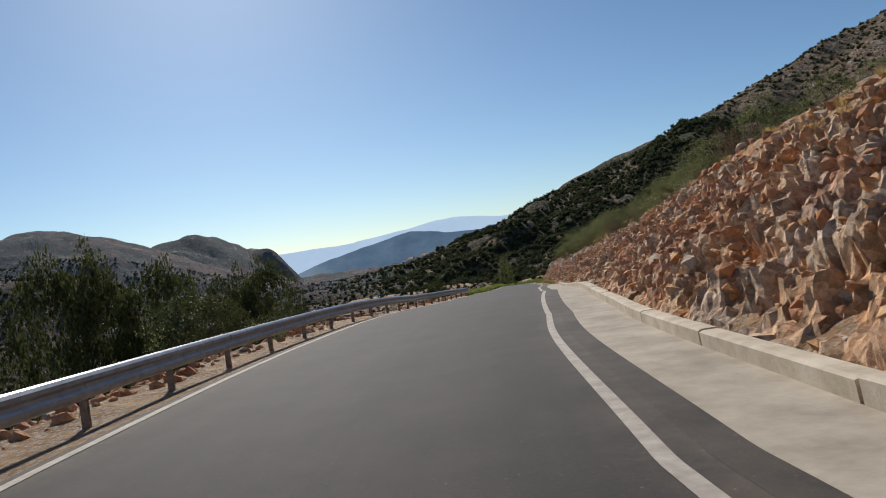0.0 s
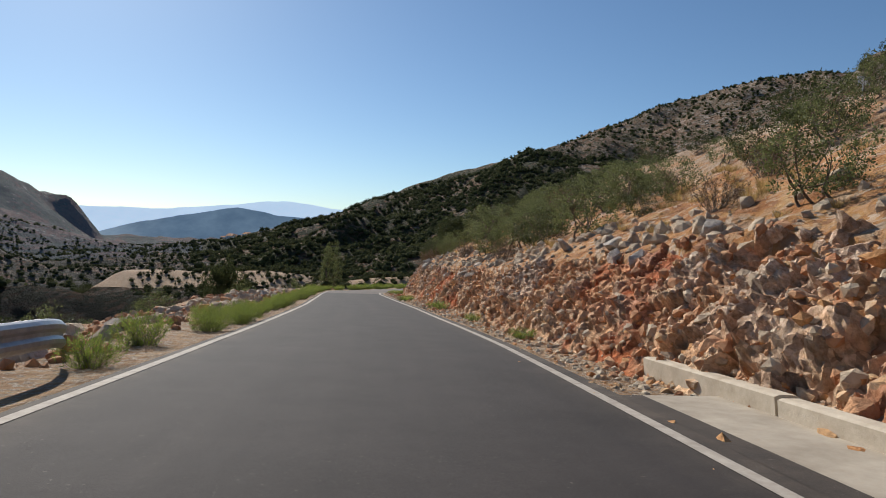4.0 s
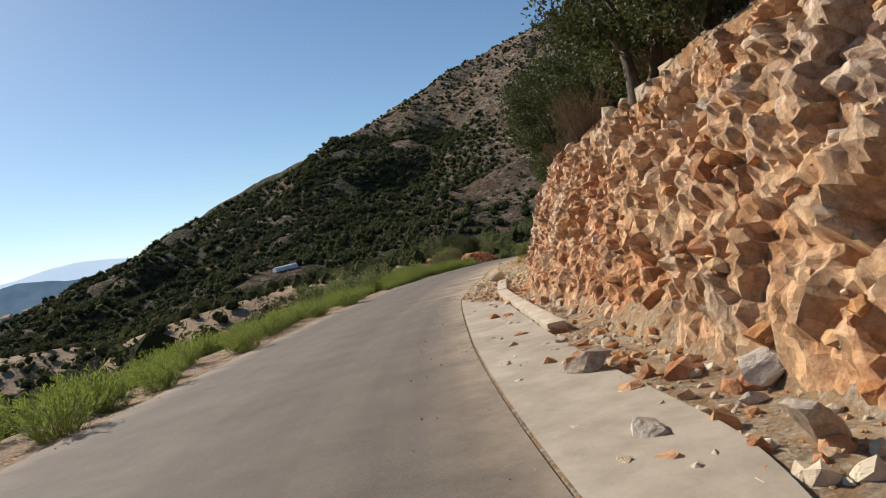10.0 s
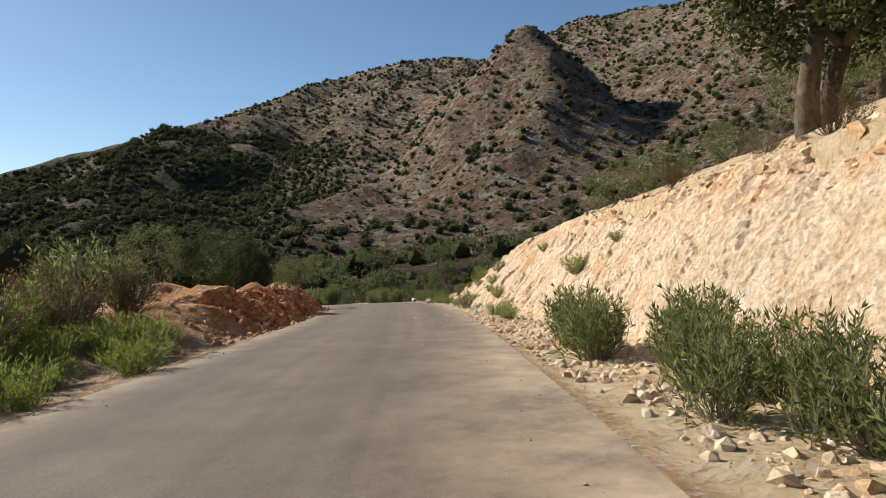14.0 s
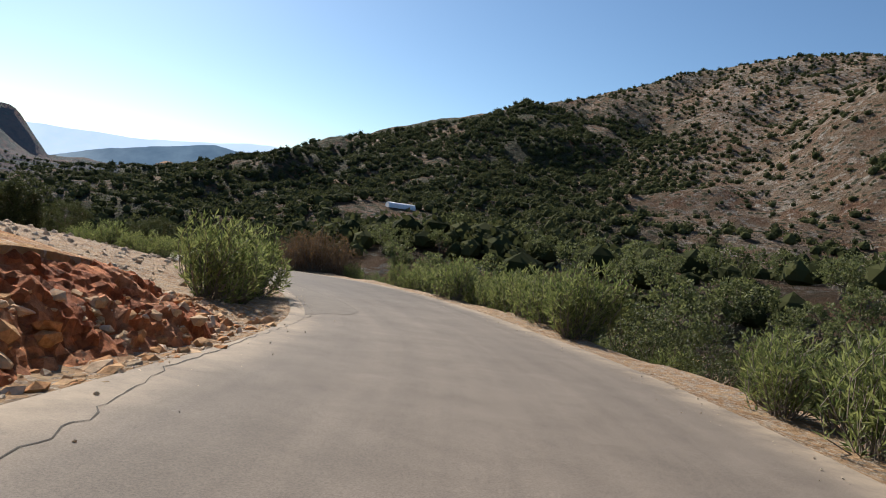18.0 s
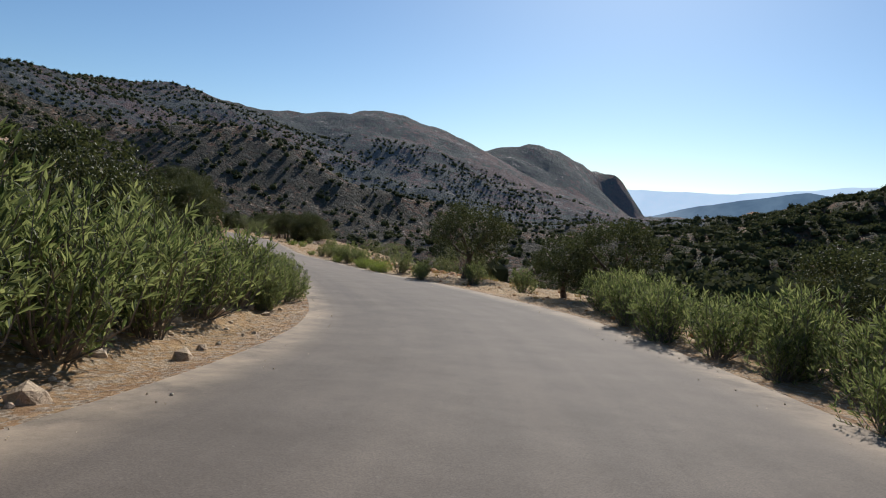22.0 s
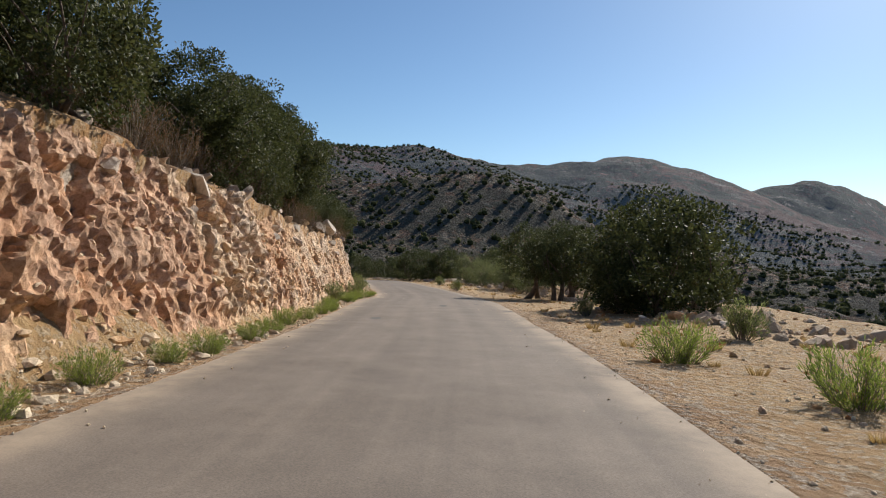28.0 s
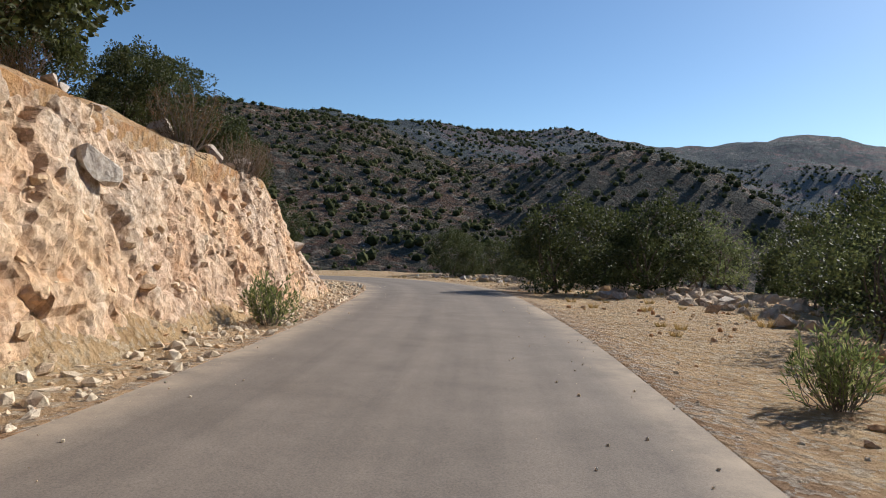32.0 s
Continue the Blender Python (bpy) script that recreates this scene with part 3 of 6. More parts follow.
def relief(p):
    """Height of the land away from the road: the slopes beside it, then the mountains."""
    d, s, idx = near_road(p)
    zl = LINE[idx, 2]
    half = int(np.argmin(np.abs(U - 17.6)))
    za, da = beside(p, 0, half)
    zb, db = beside(p, half, len(LINE))
    w = db ** 3 / (da ** 3 + db ** 3 + 1e-6)
    local = za * w + zb * (1 - w)
    hills = [np.maximum(zl - 8 - 0.2 * d, -170)]
    for line, widths, foot, power in ((EAST, (60, 75, 90, 110, 150, 210, 280, 360, 420, 500, 600, 640, 640, 620, 560, 480, 400, 400), -90, 1.35), (WEST, (80, 95, 130, 180, 250, 360, 440) + (520,) * 12, -130, 1.5),
                                       (KNOLL, (130,) * 7, -80, 1.3), (UPPER, (110,) * 4, -60, 1.3), (SUMMIT, (165, 180, 230, 300), -60, 1.4), (INNER, (40,) * 4, -60, 1.4), (GROVE, (100,) * 5, -60, 2.6)):
        best = np.full(len(p), float(foot))
        for i in range(len(line) - 1):
            r, h, w = to_segment(p, line[i], line[i + 1], widths[i], widths[i + 1])
            best = np.maximum(best, (h - foot) * np.exp(-(r / w) ** power) + foot)
        hills.append(best)
    z, k = np.array(hills), 4.0
    m = z.max(0)
    out = m + k * np.log(np.exp((z - m) / k).sum(0)) - 1
    p3 = np.column_stack([p, np.zeros(len(p))])
    out += ridged(p3, 130) * 10 * smooth(90, 400, d)
    out += ridged(p3 + 31, 38) * 2.4 * smooth(120, 350, d) + np.maximum(ridged(p3 + 77, 17), 0) * 1.6 * smooth(180, 420, d)
    out += vnoise(p3, 90, 6) * 6 + vnoise(p3, 420, 4) * 12 * smooth(200, 700, d)
    t = smooth(28, 95, d)
    past = ((idx >= len(LINE) - 11) | (idx <= 10)) & (np.abs(((p - LINE[idx, :2]) * TAN[idx, :2]).sum(1)) > 2)
    local = np.where(past, LINE[idx, 2] - 1.2 - 0.03 * d, local)
    z = local * (1 - t) + out * t
    g = smooth(26, 95, np.hypot(p[:, 0] - 158, p[:, 1] - 611))
    return z * g + (-20.5 - 0.16 * (611 - p[:, 1])) * (1 - g)


def section(u, d):
    """Height above the road at station u, d metres right of the line."""
    le, re = lut(LEFT, u), lut(RIGHT, u)
    off = np.where(d > re, d - re, np.where(d < le, le - d, 0))
    right = d > 0
    pick = lambda r, l: np.where(right, lut(r, u), lut(l, u))
    verge, rise, run, slope = pick(R_VERGE, L_VERGE), pick(R_RISE, L_RISE), pick(R_RUN, L_RUN), pick(R_SLOPE, L_SLOPE)
    t = np.clip((off - verge) / run, 0, 1)
    bank = rise * np.where(rise > 0, t ** 0.85, t)
    z = -0.04 * np.clip(off / 0.3, 0, 1) + bank + slope * np.clip(off - verge - run, 0, None)
    return z, off, t, rise, right


def blocks(p, size):
    """A random height for each angular block, and the distance to its edge."""
    h, e = np.zeros(len(p)), np.zeros(len(p))
    for i, q in enumerate(p / (size, size, size * 0.75)):
        d, c = noise.voronoi(Vector(q), distance_metric="DISTANCE", exponent=2.5)
        h[i], e[i] = noise.cell(c[0] * 7.3), d[1] - d[0]
    return h, e


FACES = ((1, -1.8, 4.7, 0.09), (1, 4.3, 17.5, 0.066), (-1, 26.3, 34.0, 0.07), (-1, 15.3, 19.1, 0.08))   # side, stretch, fineness


def faced(u, right):
    """1 where a broken face of its own stands on the bank."""
    r = smooth(-1.9, -1.6, u) * (1 - smooth(17.1, 17.4, u))
    l = np.maximum(smooth(26.4, 26.9, u) * (1 - smooth(33.4, 33.9, u)), smooth(15.4, 15.7, u) * (1 - smooth(18.7, 19.0, u)))
    return np.where(right, r, l)


def scramble(c, k):
    """A number from 0 to 1 for each whole-number place c (n x 3)."""
    v = np.sin(c @ np.array((127.1, 311.7, 74.7)) + 19.19 * k) * 43758.5453
    return v - np.floor(v)


def facets(p, size):
    """Planes of broken blocks: height, tone and the distance to the block's edge."""
    q = p / size
    base = np.floor(q)
    f1, f2 = np.full(len(q), 9.0), np.full(len(q), 9.0)
    height, tone = np.zeros(len(q)), np.zeros(len(q))
    for dx in (-1, 0, 1):
        for dy in (-1, 0, 1):
            for dz in (-1, 0, 1):
                cell = base + (dx, dy, dz)
                at = cell + np.stack([scramble(cell, k) for k in (1, 2, 3)], 1)
                v = q - at
                r = np.sqrt((v * v).sum(1))
                tilt = np.stack([scramble(cell, k) - 0.5 for k in (4, 5, 6)], 1)
                new_best = r < f1
                f2 = np.where(new_best, f1, np.minimum(f2, r))
                rnd = scramble(cell, 7)
                height = np.where(new_best, rnd - 0.5 + 1.5 * (v * tilt).sum(1), height)
                tone = np.where(new_best, rnd, tone)
                f1 = np.where(new_best, r, f1)
    return height, tone, f2 - f1


def waves(p, size, k=0):
    """Smooth noise about 0 from lattice values."""
    q = p / size
    b = np.floor(q)
    f = q - b
    f = f * f * (3 - 2 * f)
    out = np.zeros(len(q))
    for dx in (0, 1):
        for dy in (0, 1):
            for dz in (0, 1):
                w = np.where(dx, f[:, 0], 1 - f[:, 0]) * np.where(dy, f[:, 1], 1 - f[:, 1]) * np.where(dz, f[:, 2], 1 - f[:, 2])
                out += w * scramble(b + (dx, dy, dz), 11 + k)
    return out - 0.5


def build_face(side, lo, hi, fine):
    """The broken face of a cutting: ribs, blocks and clay pockets on the slope of the bank."""
    us = np.arange(lo, hi, fine / 12.0)
    edge, verge = (lut(RIGHT, us), lut(R_VERGE, us)) if side > 0 else (-lut(LEFT, us), lut(L_VERGE, us))
    run, rise = (lut(R_RUN, us), lut(R_RISE, us)) if side > 0 else (lut(L_RUN, us), lut(L_RISE, us))
    n = int(np.hypot(run, rise).max() / fine * 1.15)
    t = np.linspace(-0.10, 1.14, n)
    tt, uu = np.tile(t, len(us)), np.repeat(us, n)
    ee, vv, rr, hh = (np.repeat(a, n) for a in (edge, verge, run, rise))
    d = side * (ee + vv + rr * tt)
    zs = section(uu, d)[0]
    line = np.stack([np.interp(uu, U, LINE[:, k]) for k in range(3)], 1)
    sd = np.stack([np.interp(uu, U, SIDE[:, k]) for k in range(2)], 1)
    p = np.column_stack([line[:, :2] + sd * d[:, None], line[:, 2] + zs])
    ln = np.hypot(rr, hh) + 1e-6
    nor = np.column_stack([-sd * (side * hh / ln)[:, None], rr / ln])
    warp = np.column_stack([waves(p, 0.9, k) for k in (1, 2, 3)])
    g1, t1, c1 = facets(p * (1, 1, 0.8) + 0.5 * warp, 0.80)
    g2, t2, c2 = facets(p + 0.25 * warp[:, ::-1], 0.33)
    g3, t3, c3 = facets(p + 0.1 * warp, 0.15)
    big, mid = waves(p, 3.2, 5) + 0.5 * waves(p, 1.5, 6), waves(p, 0.6, 7)
    smoothcut = smooth(11.4, 12.3, uu) * (1 - 0.7 * smooth(16.9, 17.4, uu)) if side > 0 else 0.72 * smooth(29.0, 30.0, uu)
    earth = smooth(15.0, 15.5, uu) * (1 - smooth(19.2, 19.6, uu)) if side < 0 else 0 * uu
    loose = smooth(5.0, 4.4, uu) if side > 0 else 0 * uu
    clay = smooth(0.0, 0.22, waves(p + 40, 2.4, 8) + 0.4 * waves(p, 0.8, 9) + 0.12 * (0.5 - tt)) * (1 - smoothcut)
    if side > 0:
        clay = clay * (0.22 + 0.78 * smooth(7.8, 7.0, uu)) * (0.3 + 0.7 * smooth(4, 5.0, uu))
    else:
        clay = clay * 0.3
    clay = np.maximum(clay, earth * (0.55 + 0.4 * smooth(-0.2, 0.2, mid)))
    hard = 1 - 0.55 * clay
    grow = (0.26 * g1 * (1 - 0.66 * smoothcut) + 0.19 * g2 * (1 - 0.86 * smoothcut) + 0.10 * g3 * (1 - 0.8 * smoothcut)) * hard
    grow -= 0.10 * (1 - smooth(0, 0.10, c1)) * (1 - 0.6 * smoothcut) * hard + 0.05 * (1 - smooth(0, 0.12, c2)) * (1 - 0.5 * smoothcut) * hard
    grow += 0.40 * big + 0.12 * mid + 0.10 * smoothcut * waves(p * (1, 1, 0.35), 0.5, 10)
    grow = grow * np.clip((tt + 0.06) * 5, 0, 1) * (0.75 + 0.25 * loose)
    ends = np.clip((uu - lo) / 0.1, 0, 1) * np.clip((hi - uu) / 0.1, 0, 1)
    away = np.clip((tt - 1.0) / 0.14, 0, 1) + np.clip(-tt / 0.10, 0, 1)
    p = p + nor * (grow - 0.05)[:, None] * ends[:, None]
    p[:, 2] -= 0.35 * away ** 2 + 0.5 * (1 - ends)
    stone = "broken rock face of the cutting, ochre and grey" if not earth.any() else "crumbling bank of red earth"
    ob = mesh_object("cutting_face", p, grid_faces(len(us), n), M_CUT, False)
    pale = smooth(11.2, 12.1, uu) * (1 - 0.4 * smooth(16.6, 17.2, uu)) * (1 - 0.85 * smooth(0.74, 0.92, tt + 0.5 * mid + 0.25 * big)) if side > 0 else 0.38 * (1 - earth)
    grey = smooth(0.05, 0.35, waves(p + 90, 1.9, 12) + 0.5 * mid + 0.28 * (tt - 0.55) + (0.0 if side > 0 else 0.14)) * (0.6 if side > 0 else 0.95) * (1 - earth)
    tone = np.clip(0.42 * t1 + 0.33 * t2 + 0.25 * t3 + 0.16 * big + (0.20 if side < 0 else 0.04) - 0.3 * earth, 0, 1)
    for k, v in (("tone", tone), ("clay", clay), ("pale", pale), ("grey", grey * (1 - pale))):
        set_attr(ob, k, v)
    tagged(ob, stone, "rock face", kind="structure")
    return ob


def build_ground():
    us, line, side = U, LINE, SIDE
    rows = []
    for u in us:                            # columns crowd on the verges and the faces of the banks
        cols = []
        for edge, verge, run, sgn in ((-lut(LEFT, u), lut(L_VERGE, u), lut(L_RUN, u), -1), (lut(RIGHT, u), lut(R_VERGE, u), lut(R_RUN, u), 1)):
            k = [0.4 * edge, edge * 0.98, edge + 0.02]
            k += list(edge + verge * np.linspace(0.12, 1, 9))
            k += list(edge + verge + run * np.linspace(0.04, 1, 24))
            top = edge + verge + run
            k += list(top + np.linspace(0.03, 1, 26) ** 1.5 * (16.0 - top))
            k += list(np.arange(18, 47, 2.0))
            cols.append([sgn * q for q in k])
        rows.append(cols[0][::-1] + cols[1])
    rows = np.array(rows)
    nc = rows.shape[1]
    uu, dd = np.repeat(us, nc), rows.ravel()
    c, s = np.repeat(line, nc, 0), np.repeat(side, nc, 0)
    xy = c[:, :2] + s * dd[:, None]
    zs, off, t, rise, right = section(uu, dd)
    z = c[:, 2] + zs
    out = smooth(15, 42, np.abs(dd))
    far = np.abs(dd) > 15
    zr = np.zeros(len(z))
    zr[far] = relief(xy[far])
    z = z * (1 - out) + zr * out
    p3 = np.column_stack([xy, z])
    rough = np.clip(off - 0.3, 0, 1)
    bankish = np.clip(t * 4, 0, 1) * (np.abs(dd) < 20) * smooth(0.75, 1.25, np.abs(rise))
    near = (off > 0.2) & (np.abs(dd) < 22)
    q = p3[near]
    n1, n2, blk, crk, fin = (np.zeros(len(z)) for k in range(5))
    n1[near], n2[near], fin[near] = vnoise(q, 1.5, 5), vnoise(q + 50, 5.0, 3), vnoise(q + 9, 0.5, 3)
    warp = np.column_stack([n1[near], n2[near], -n1[near]])
    blk[near], crk[near] = blocks(q + 0.35 * warp, 0.75)
    b2, c2 = np.zeros(len(z)), np.zeros(len(z))
    b2[near], c2[near] = blocks(q + 0.2 * warp[:, ::-1], 0.34)
    smoothcut = np.where(right, smooth(11.4, 12.2, uu) * (1 - smooth(15.3, 16.0, uu)), 0.35 * smooth(29.6, 30.3, uu))
    redbank = np.where(right, 0, smooth(15.2, 15.8, uu) * (1 - smooth(18.8, 19.3, uu))) * bankish
    z = z + redbank * (0.45 * n2 + 0.25 * n1)
    # crags stand out of the earth in the upper part of the face, earth lies at its foot
    crag = smooth(-0.15, 0.25, n2 + 0.9 * (t - 0.45)) * bankish
    amp = bankish * (1 - 0.8 * smoothcut) * (0.35 + 0.65 * crag)
    z = z + rough * (0.05 * n1 + 0.10 * n2) + amp * 0.15 * n1
    amp = amp * (1 - 0.9 * faced(uu, right))
    push = amp * (0.24 * blk + 0.19 * b2 + 0.16 * fin - 0.22 * (1 - smooth(0.0, 0.16, crk)) - 0.08 * (1 - smooth(0.0, 0.14, c2))) + bankish * (0.24 * n2 + 0.14 * n1) * (1 - 0.5 * smoothcut)
    push = push * (1 - 0.8 * faced(uu, right)) - 0.40 * faced(uu, right) * np.sin(np.pi * np.clip(t, 0, 1)) * (t > 0) * (t < 1)
    z = z - 0.35 * faced(uu, right) * np.sin(np.pi * np.clip(t, 0, 1))
    xy = xy - s * (push * np.sign(dd))[:, None]
    z = np.where(off <= 0.0, c[:, 2] - 0.05, z)
    ob = mesh_object("ground", np.column_stack([xy, z]), grid_faces(len(us), nc), M_GROUND)
    rock = bankish * np.where(rise > 1.2, 1, 0) * np.clip(crag * (0.45 + 0.7 * blk), 0, 1)
    tone = blk * 0.55 + b2 * 0.45
    set_attr(ob, "tone", tone)
    pale = np.where(right, smooth(11.2, 12.2, uu) * (1 - smooth(16.5, 17.3, uu)), 0.12 * smooth(29.0, 30.0, uu) * (np.abs(dd) < 9)) * np.clip(off / 0.25, 0, 1)
    pale = np.maximum(pale, np.where(right, 0.2 * smooth(8.3, 9.5, uu) * (1 - smooth(11.2, 11.6, uu)), 0) * np.clip(off, 0, 1))
    red = np.where(right, 1 - smooth(11, 12, uu), np.maximum(smooth(14.6, 15.4, uu) * (1 - smooth(18.7, 19.4, uu)), 0.6 * (1 - smooth(5, 8, uu)) + 0.4 * smooth(28.5, 30, uu))) * np.clip(t * 3, 0, 1) * (np.abs(dd) < 11)
    dry = smooth(21, 23.5, uu) * np.clip(off, 0, 1) * np.where(right, 0.35, 0.35 + 0.5 * smooth(23.3, 24, uu) * (1 - smooth(25.8, 26.4, uu))) * (1 - smooth(14, 19, np.abs(dd)))
    for k, v in (("rock", rock * (1 - np.clip(red * 0.15, 0, 1))), ("pale", pale), ("red", red), ("dry", dry)):
        set_attr(ob, k, v)
    tagged(ob, "stony ground with rock cuttings beside the road", "ground", kind="structure")
    return ob


from mathutils.bvhtree import BVHTree


def build_far():
    """The mountains and the valley, out to where the haze takes over."""
    rings = np.concatenate([np.arange(20, 300, 9.0), 300 * 1.019 ** np.arange(0, 146)])
    rings = rings[rings < 4700]
    angs = np.radians(np.concatenate([np.arange(-100, 85, 0.36), np.arange(85, 260, 1.25)]))
    rr, aa = np.repeat(rings, len(angs) + 1), np.tile(np.append(angs, angs[0]), len(rings))
    p = np.column_stack([30 + rr * np.sin(aa), 180 + rr * np.cos(aa)])
    z = relief(p)
    d, s, idx = near_road(p)
    past = ((idx >= len(LINE) - 11) | (idx <= 10)) & (np.abs(((p - LINE[idx, :2]) * TAN[idx, :2]).sum(1)) > 2)
    z -= 2.5 * (1 - smooth(36, 46, d)) * ~past
    far = rr > 2600
    z = np.where(far, np.minimum(z, -150 + 0 * z), z)
    faces = np.array(grid_faces(len(rings), len(angs) + 1))
    past = ((idx >= len(LINE) - 11) | (idx <= 10)) & (np.abs(((p - LINE[idx, :2]) * TAN[idx, :2]).sum(1)) > 2)
    faces = faces[(d + 100 * past)[faces].min(1) > 31]
    v = np.column_stack([p, z])
    az = np.degrees(np.arctan2(-(p[:, 0] - 30), p[:, 1] - 180))
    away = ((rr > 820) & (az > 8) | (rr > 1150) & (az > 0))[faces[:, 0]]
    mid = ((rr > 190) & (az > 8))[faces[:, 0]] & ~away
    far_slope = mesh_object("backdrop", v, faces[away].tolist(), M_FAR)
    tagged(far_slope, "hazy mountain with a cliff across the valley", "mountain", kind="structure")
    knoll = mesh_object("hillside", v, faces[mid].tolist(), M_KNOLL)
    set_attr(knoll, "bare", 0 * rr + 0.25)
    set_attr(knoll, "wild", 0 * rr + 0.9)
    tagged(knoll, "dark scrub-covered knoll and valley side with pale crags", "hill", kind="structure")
    ob = mesh_object("hillside", v, faces[~away & ~mid].tolist(), M_HILL)
    grove = 0.8 * (1 - smooth(70, 130, np.hypot(p[:, 0] - 150, p[:, 1] - 285)))
    set_attr(ob, "bare", np.maximum(grove, smooth(-24, -44, az + 6 * vnoise(np.column_stack([p, 0 * rr]), 120, 3)) * smooth(140, 260, rr)))
    set_attr(ob, "wild", smooth(90, 200, d))
    tagged(ob, "mountain slopes with scrub and bare limestone round a valley", "mountain", kind="structure")
    return BVHTree.FromPolygons(v.tolist(), faces.tolist())


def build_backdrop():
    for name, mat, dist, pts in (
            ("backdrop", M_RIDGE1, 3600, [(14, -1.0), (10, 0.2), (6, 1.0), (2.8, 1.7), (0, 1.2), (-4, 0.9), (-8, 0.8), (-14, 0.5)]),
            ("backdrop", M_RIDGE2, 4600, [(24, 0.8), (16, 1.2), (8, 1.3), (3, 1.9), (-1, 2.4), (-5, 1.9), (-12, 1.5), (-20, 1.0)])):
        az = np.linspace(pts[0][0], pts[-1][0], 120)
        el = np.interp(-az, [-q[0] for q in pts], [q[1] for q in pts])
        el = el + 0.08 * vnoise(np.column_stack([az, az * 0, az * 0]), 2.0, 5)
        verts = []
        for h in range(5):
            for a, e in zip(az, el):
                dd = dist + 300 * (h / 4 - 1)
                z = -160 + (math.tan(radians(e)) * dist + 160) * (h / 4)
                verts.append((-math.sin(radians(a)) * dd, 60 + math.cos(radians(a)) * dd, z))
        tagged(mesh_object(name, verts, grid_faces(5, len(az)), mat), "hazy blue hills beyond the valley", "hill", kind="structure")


def strip(name, lo, hi, d0, d1, lift, mat, cross=2, parent=None):
    """A band laid on the road between stations; d0 and d1 are functions of the station."""
    k = np.where((U >= lo) & (U <= hi))[0]
    u = U[k]
    a, b = d0(u), d1(u)
    verts = []
    for j in range(cross):
        dd = a + (b - a) * j / (cross - 1)
        verts.append(np.column_stack([LINE[k, :2] + SIDE[k] * dd[:, None], LINE[k, 2] + lift(u, dd)]))
    v = np.stack(verts, 1).reshape(-1, 3)
    ob = mesh_object(name, v, grid_faces(len(k), cross), mat, parent=parent)
    return ob, np.repeat(u, cross), np.tile(np.arange(cross) / (cross - 1), len(k))


ground = build_ground()
far_land = build_far()
FACE_OF = [build_face(*k) for k in FACES]
build_backdrop()
road, ru, rt = strip("road", -2, 38, lambda u: lut(LEFT, u), lambda u: lut(RIGHT, u), lambda u, d: 0 * u, M_ASPHALT, 25)
set_attr(road, "worn", smooth(7.9, 7.95, ru) * (0.55 + 0.25 * smooth(9, 11, ru)) + 0.15 * smooth(14, 16, ru) - 0.38 * smooth(19.3, 20.5, ru) * (1 - smooth(23.5, 26, ru)))
flow = road.data.attributes.new("flow", "FLOAT_VECTOR", "POINT")
flow.data.foreach_set("vector", np.column_stack([rt * 5.0, ru * 12.0, ru * 0]).astype(np.float32).ravel())
set_attr(road, "dust", np.clip(np.clip(smooth(0.12, 0.0, rt) + smooth(0.88, 1.0, rt), 0, 1) * (0.15 + 0.6 * smooth(8, 12, ru)) + 0.75 * smooth(0.6, 0.95, rt) * smooth(11.2, 12, ru) * (1 - smooth(14.5, 15.5, ru)), 0, 1))
tagged(road, "narrow tarmac mountain road, dark then worn and dusty", "road", kind="structure")
for nm, lo, hi, fn in (("edge_line", -2, 8.6, lambda u: lut(RIGHT, u) - 0.32), ("edge_line", -2, 8.3, lambda u: lut(LEFT, u) + 0.12)):
    ob, a, b = strip(nm, lo, hi, fn, lambda u, f=fn: f(u) + 0.125, lambda u, d: 0 * u + 0.006, M_PAINT, 2)
    tagged(ob, "white painted edge line on the tarmac", "road marking", kind="structure")
ob, a, b = strip("gutter", -2, 4.6, lambda u: lut(RIGHT, u) + 0.25, lambda u: lut(RIGHT, u) + 1.14, lambda u, d: 0 * u + 0.004, M_DUSTY, 4)
tagged(ob, "cast concrete roadside gutter", "gutter", kind="structure")

# ---- plants ----
rng = np.random.default_rng(7)
TREES_OF = [BVHTree.FromPolygons([v.co for v in o.data.vertices], [p.vertices for p in o.data.polygons]) for o in (ground, *FACE_OF)]
TREES_OF.insert(1, far_land)


def drop_on(x, y, top=900.0):
    """Height of the land under a place."""
    best = None
    for i, t in enumerate(TREES_OF):
        loc = t.ray_cast(Vector((x, y, top)), Vector((0, 0, -1)))[0] if i != 1 or best is None else None
        if loc is not None:
            best = loc[2] if best is None else max(best, loc[2])
    return -30.0 if best is None else best


def at_road(u, d):
    """World x, y of a place d metres right of the line at station u, and the heading of the road there."""
    x, y = np.interp(u, U, LINE[:, 0]), np.interp(u, U, LINE[:, 1])
    sx, sy = np.interp(u, U, SIDE[:, 0]), np.interp(u, U, SIDE[:, 1])
    return x + sx * d, y + sy * d, math.atan2(sy, sx)


def part(name, verts, faces, mat, parent, label="", flat=True):
    ob = mesh_object(name, verts, faces, mat, smooth=not flat, parent=parent)
    if label:
        tagged(ob, label)
    return ob


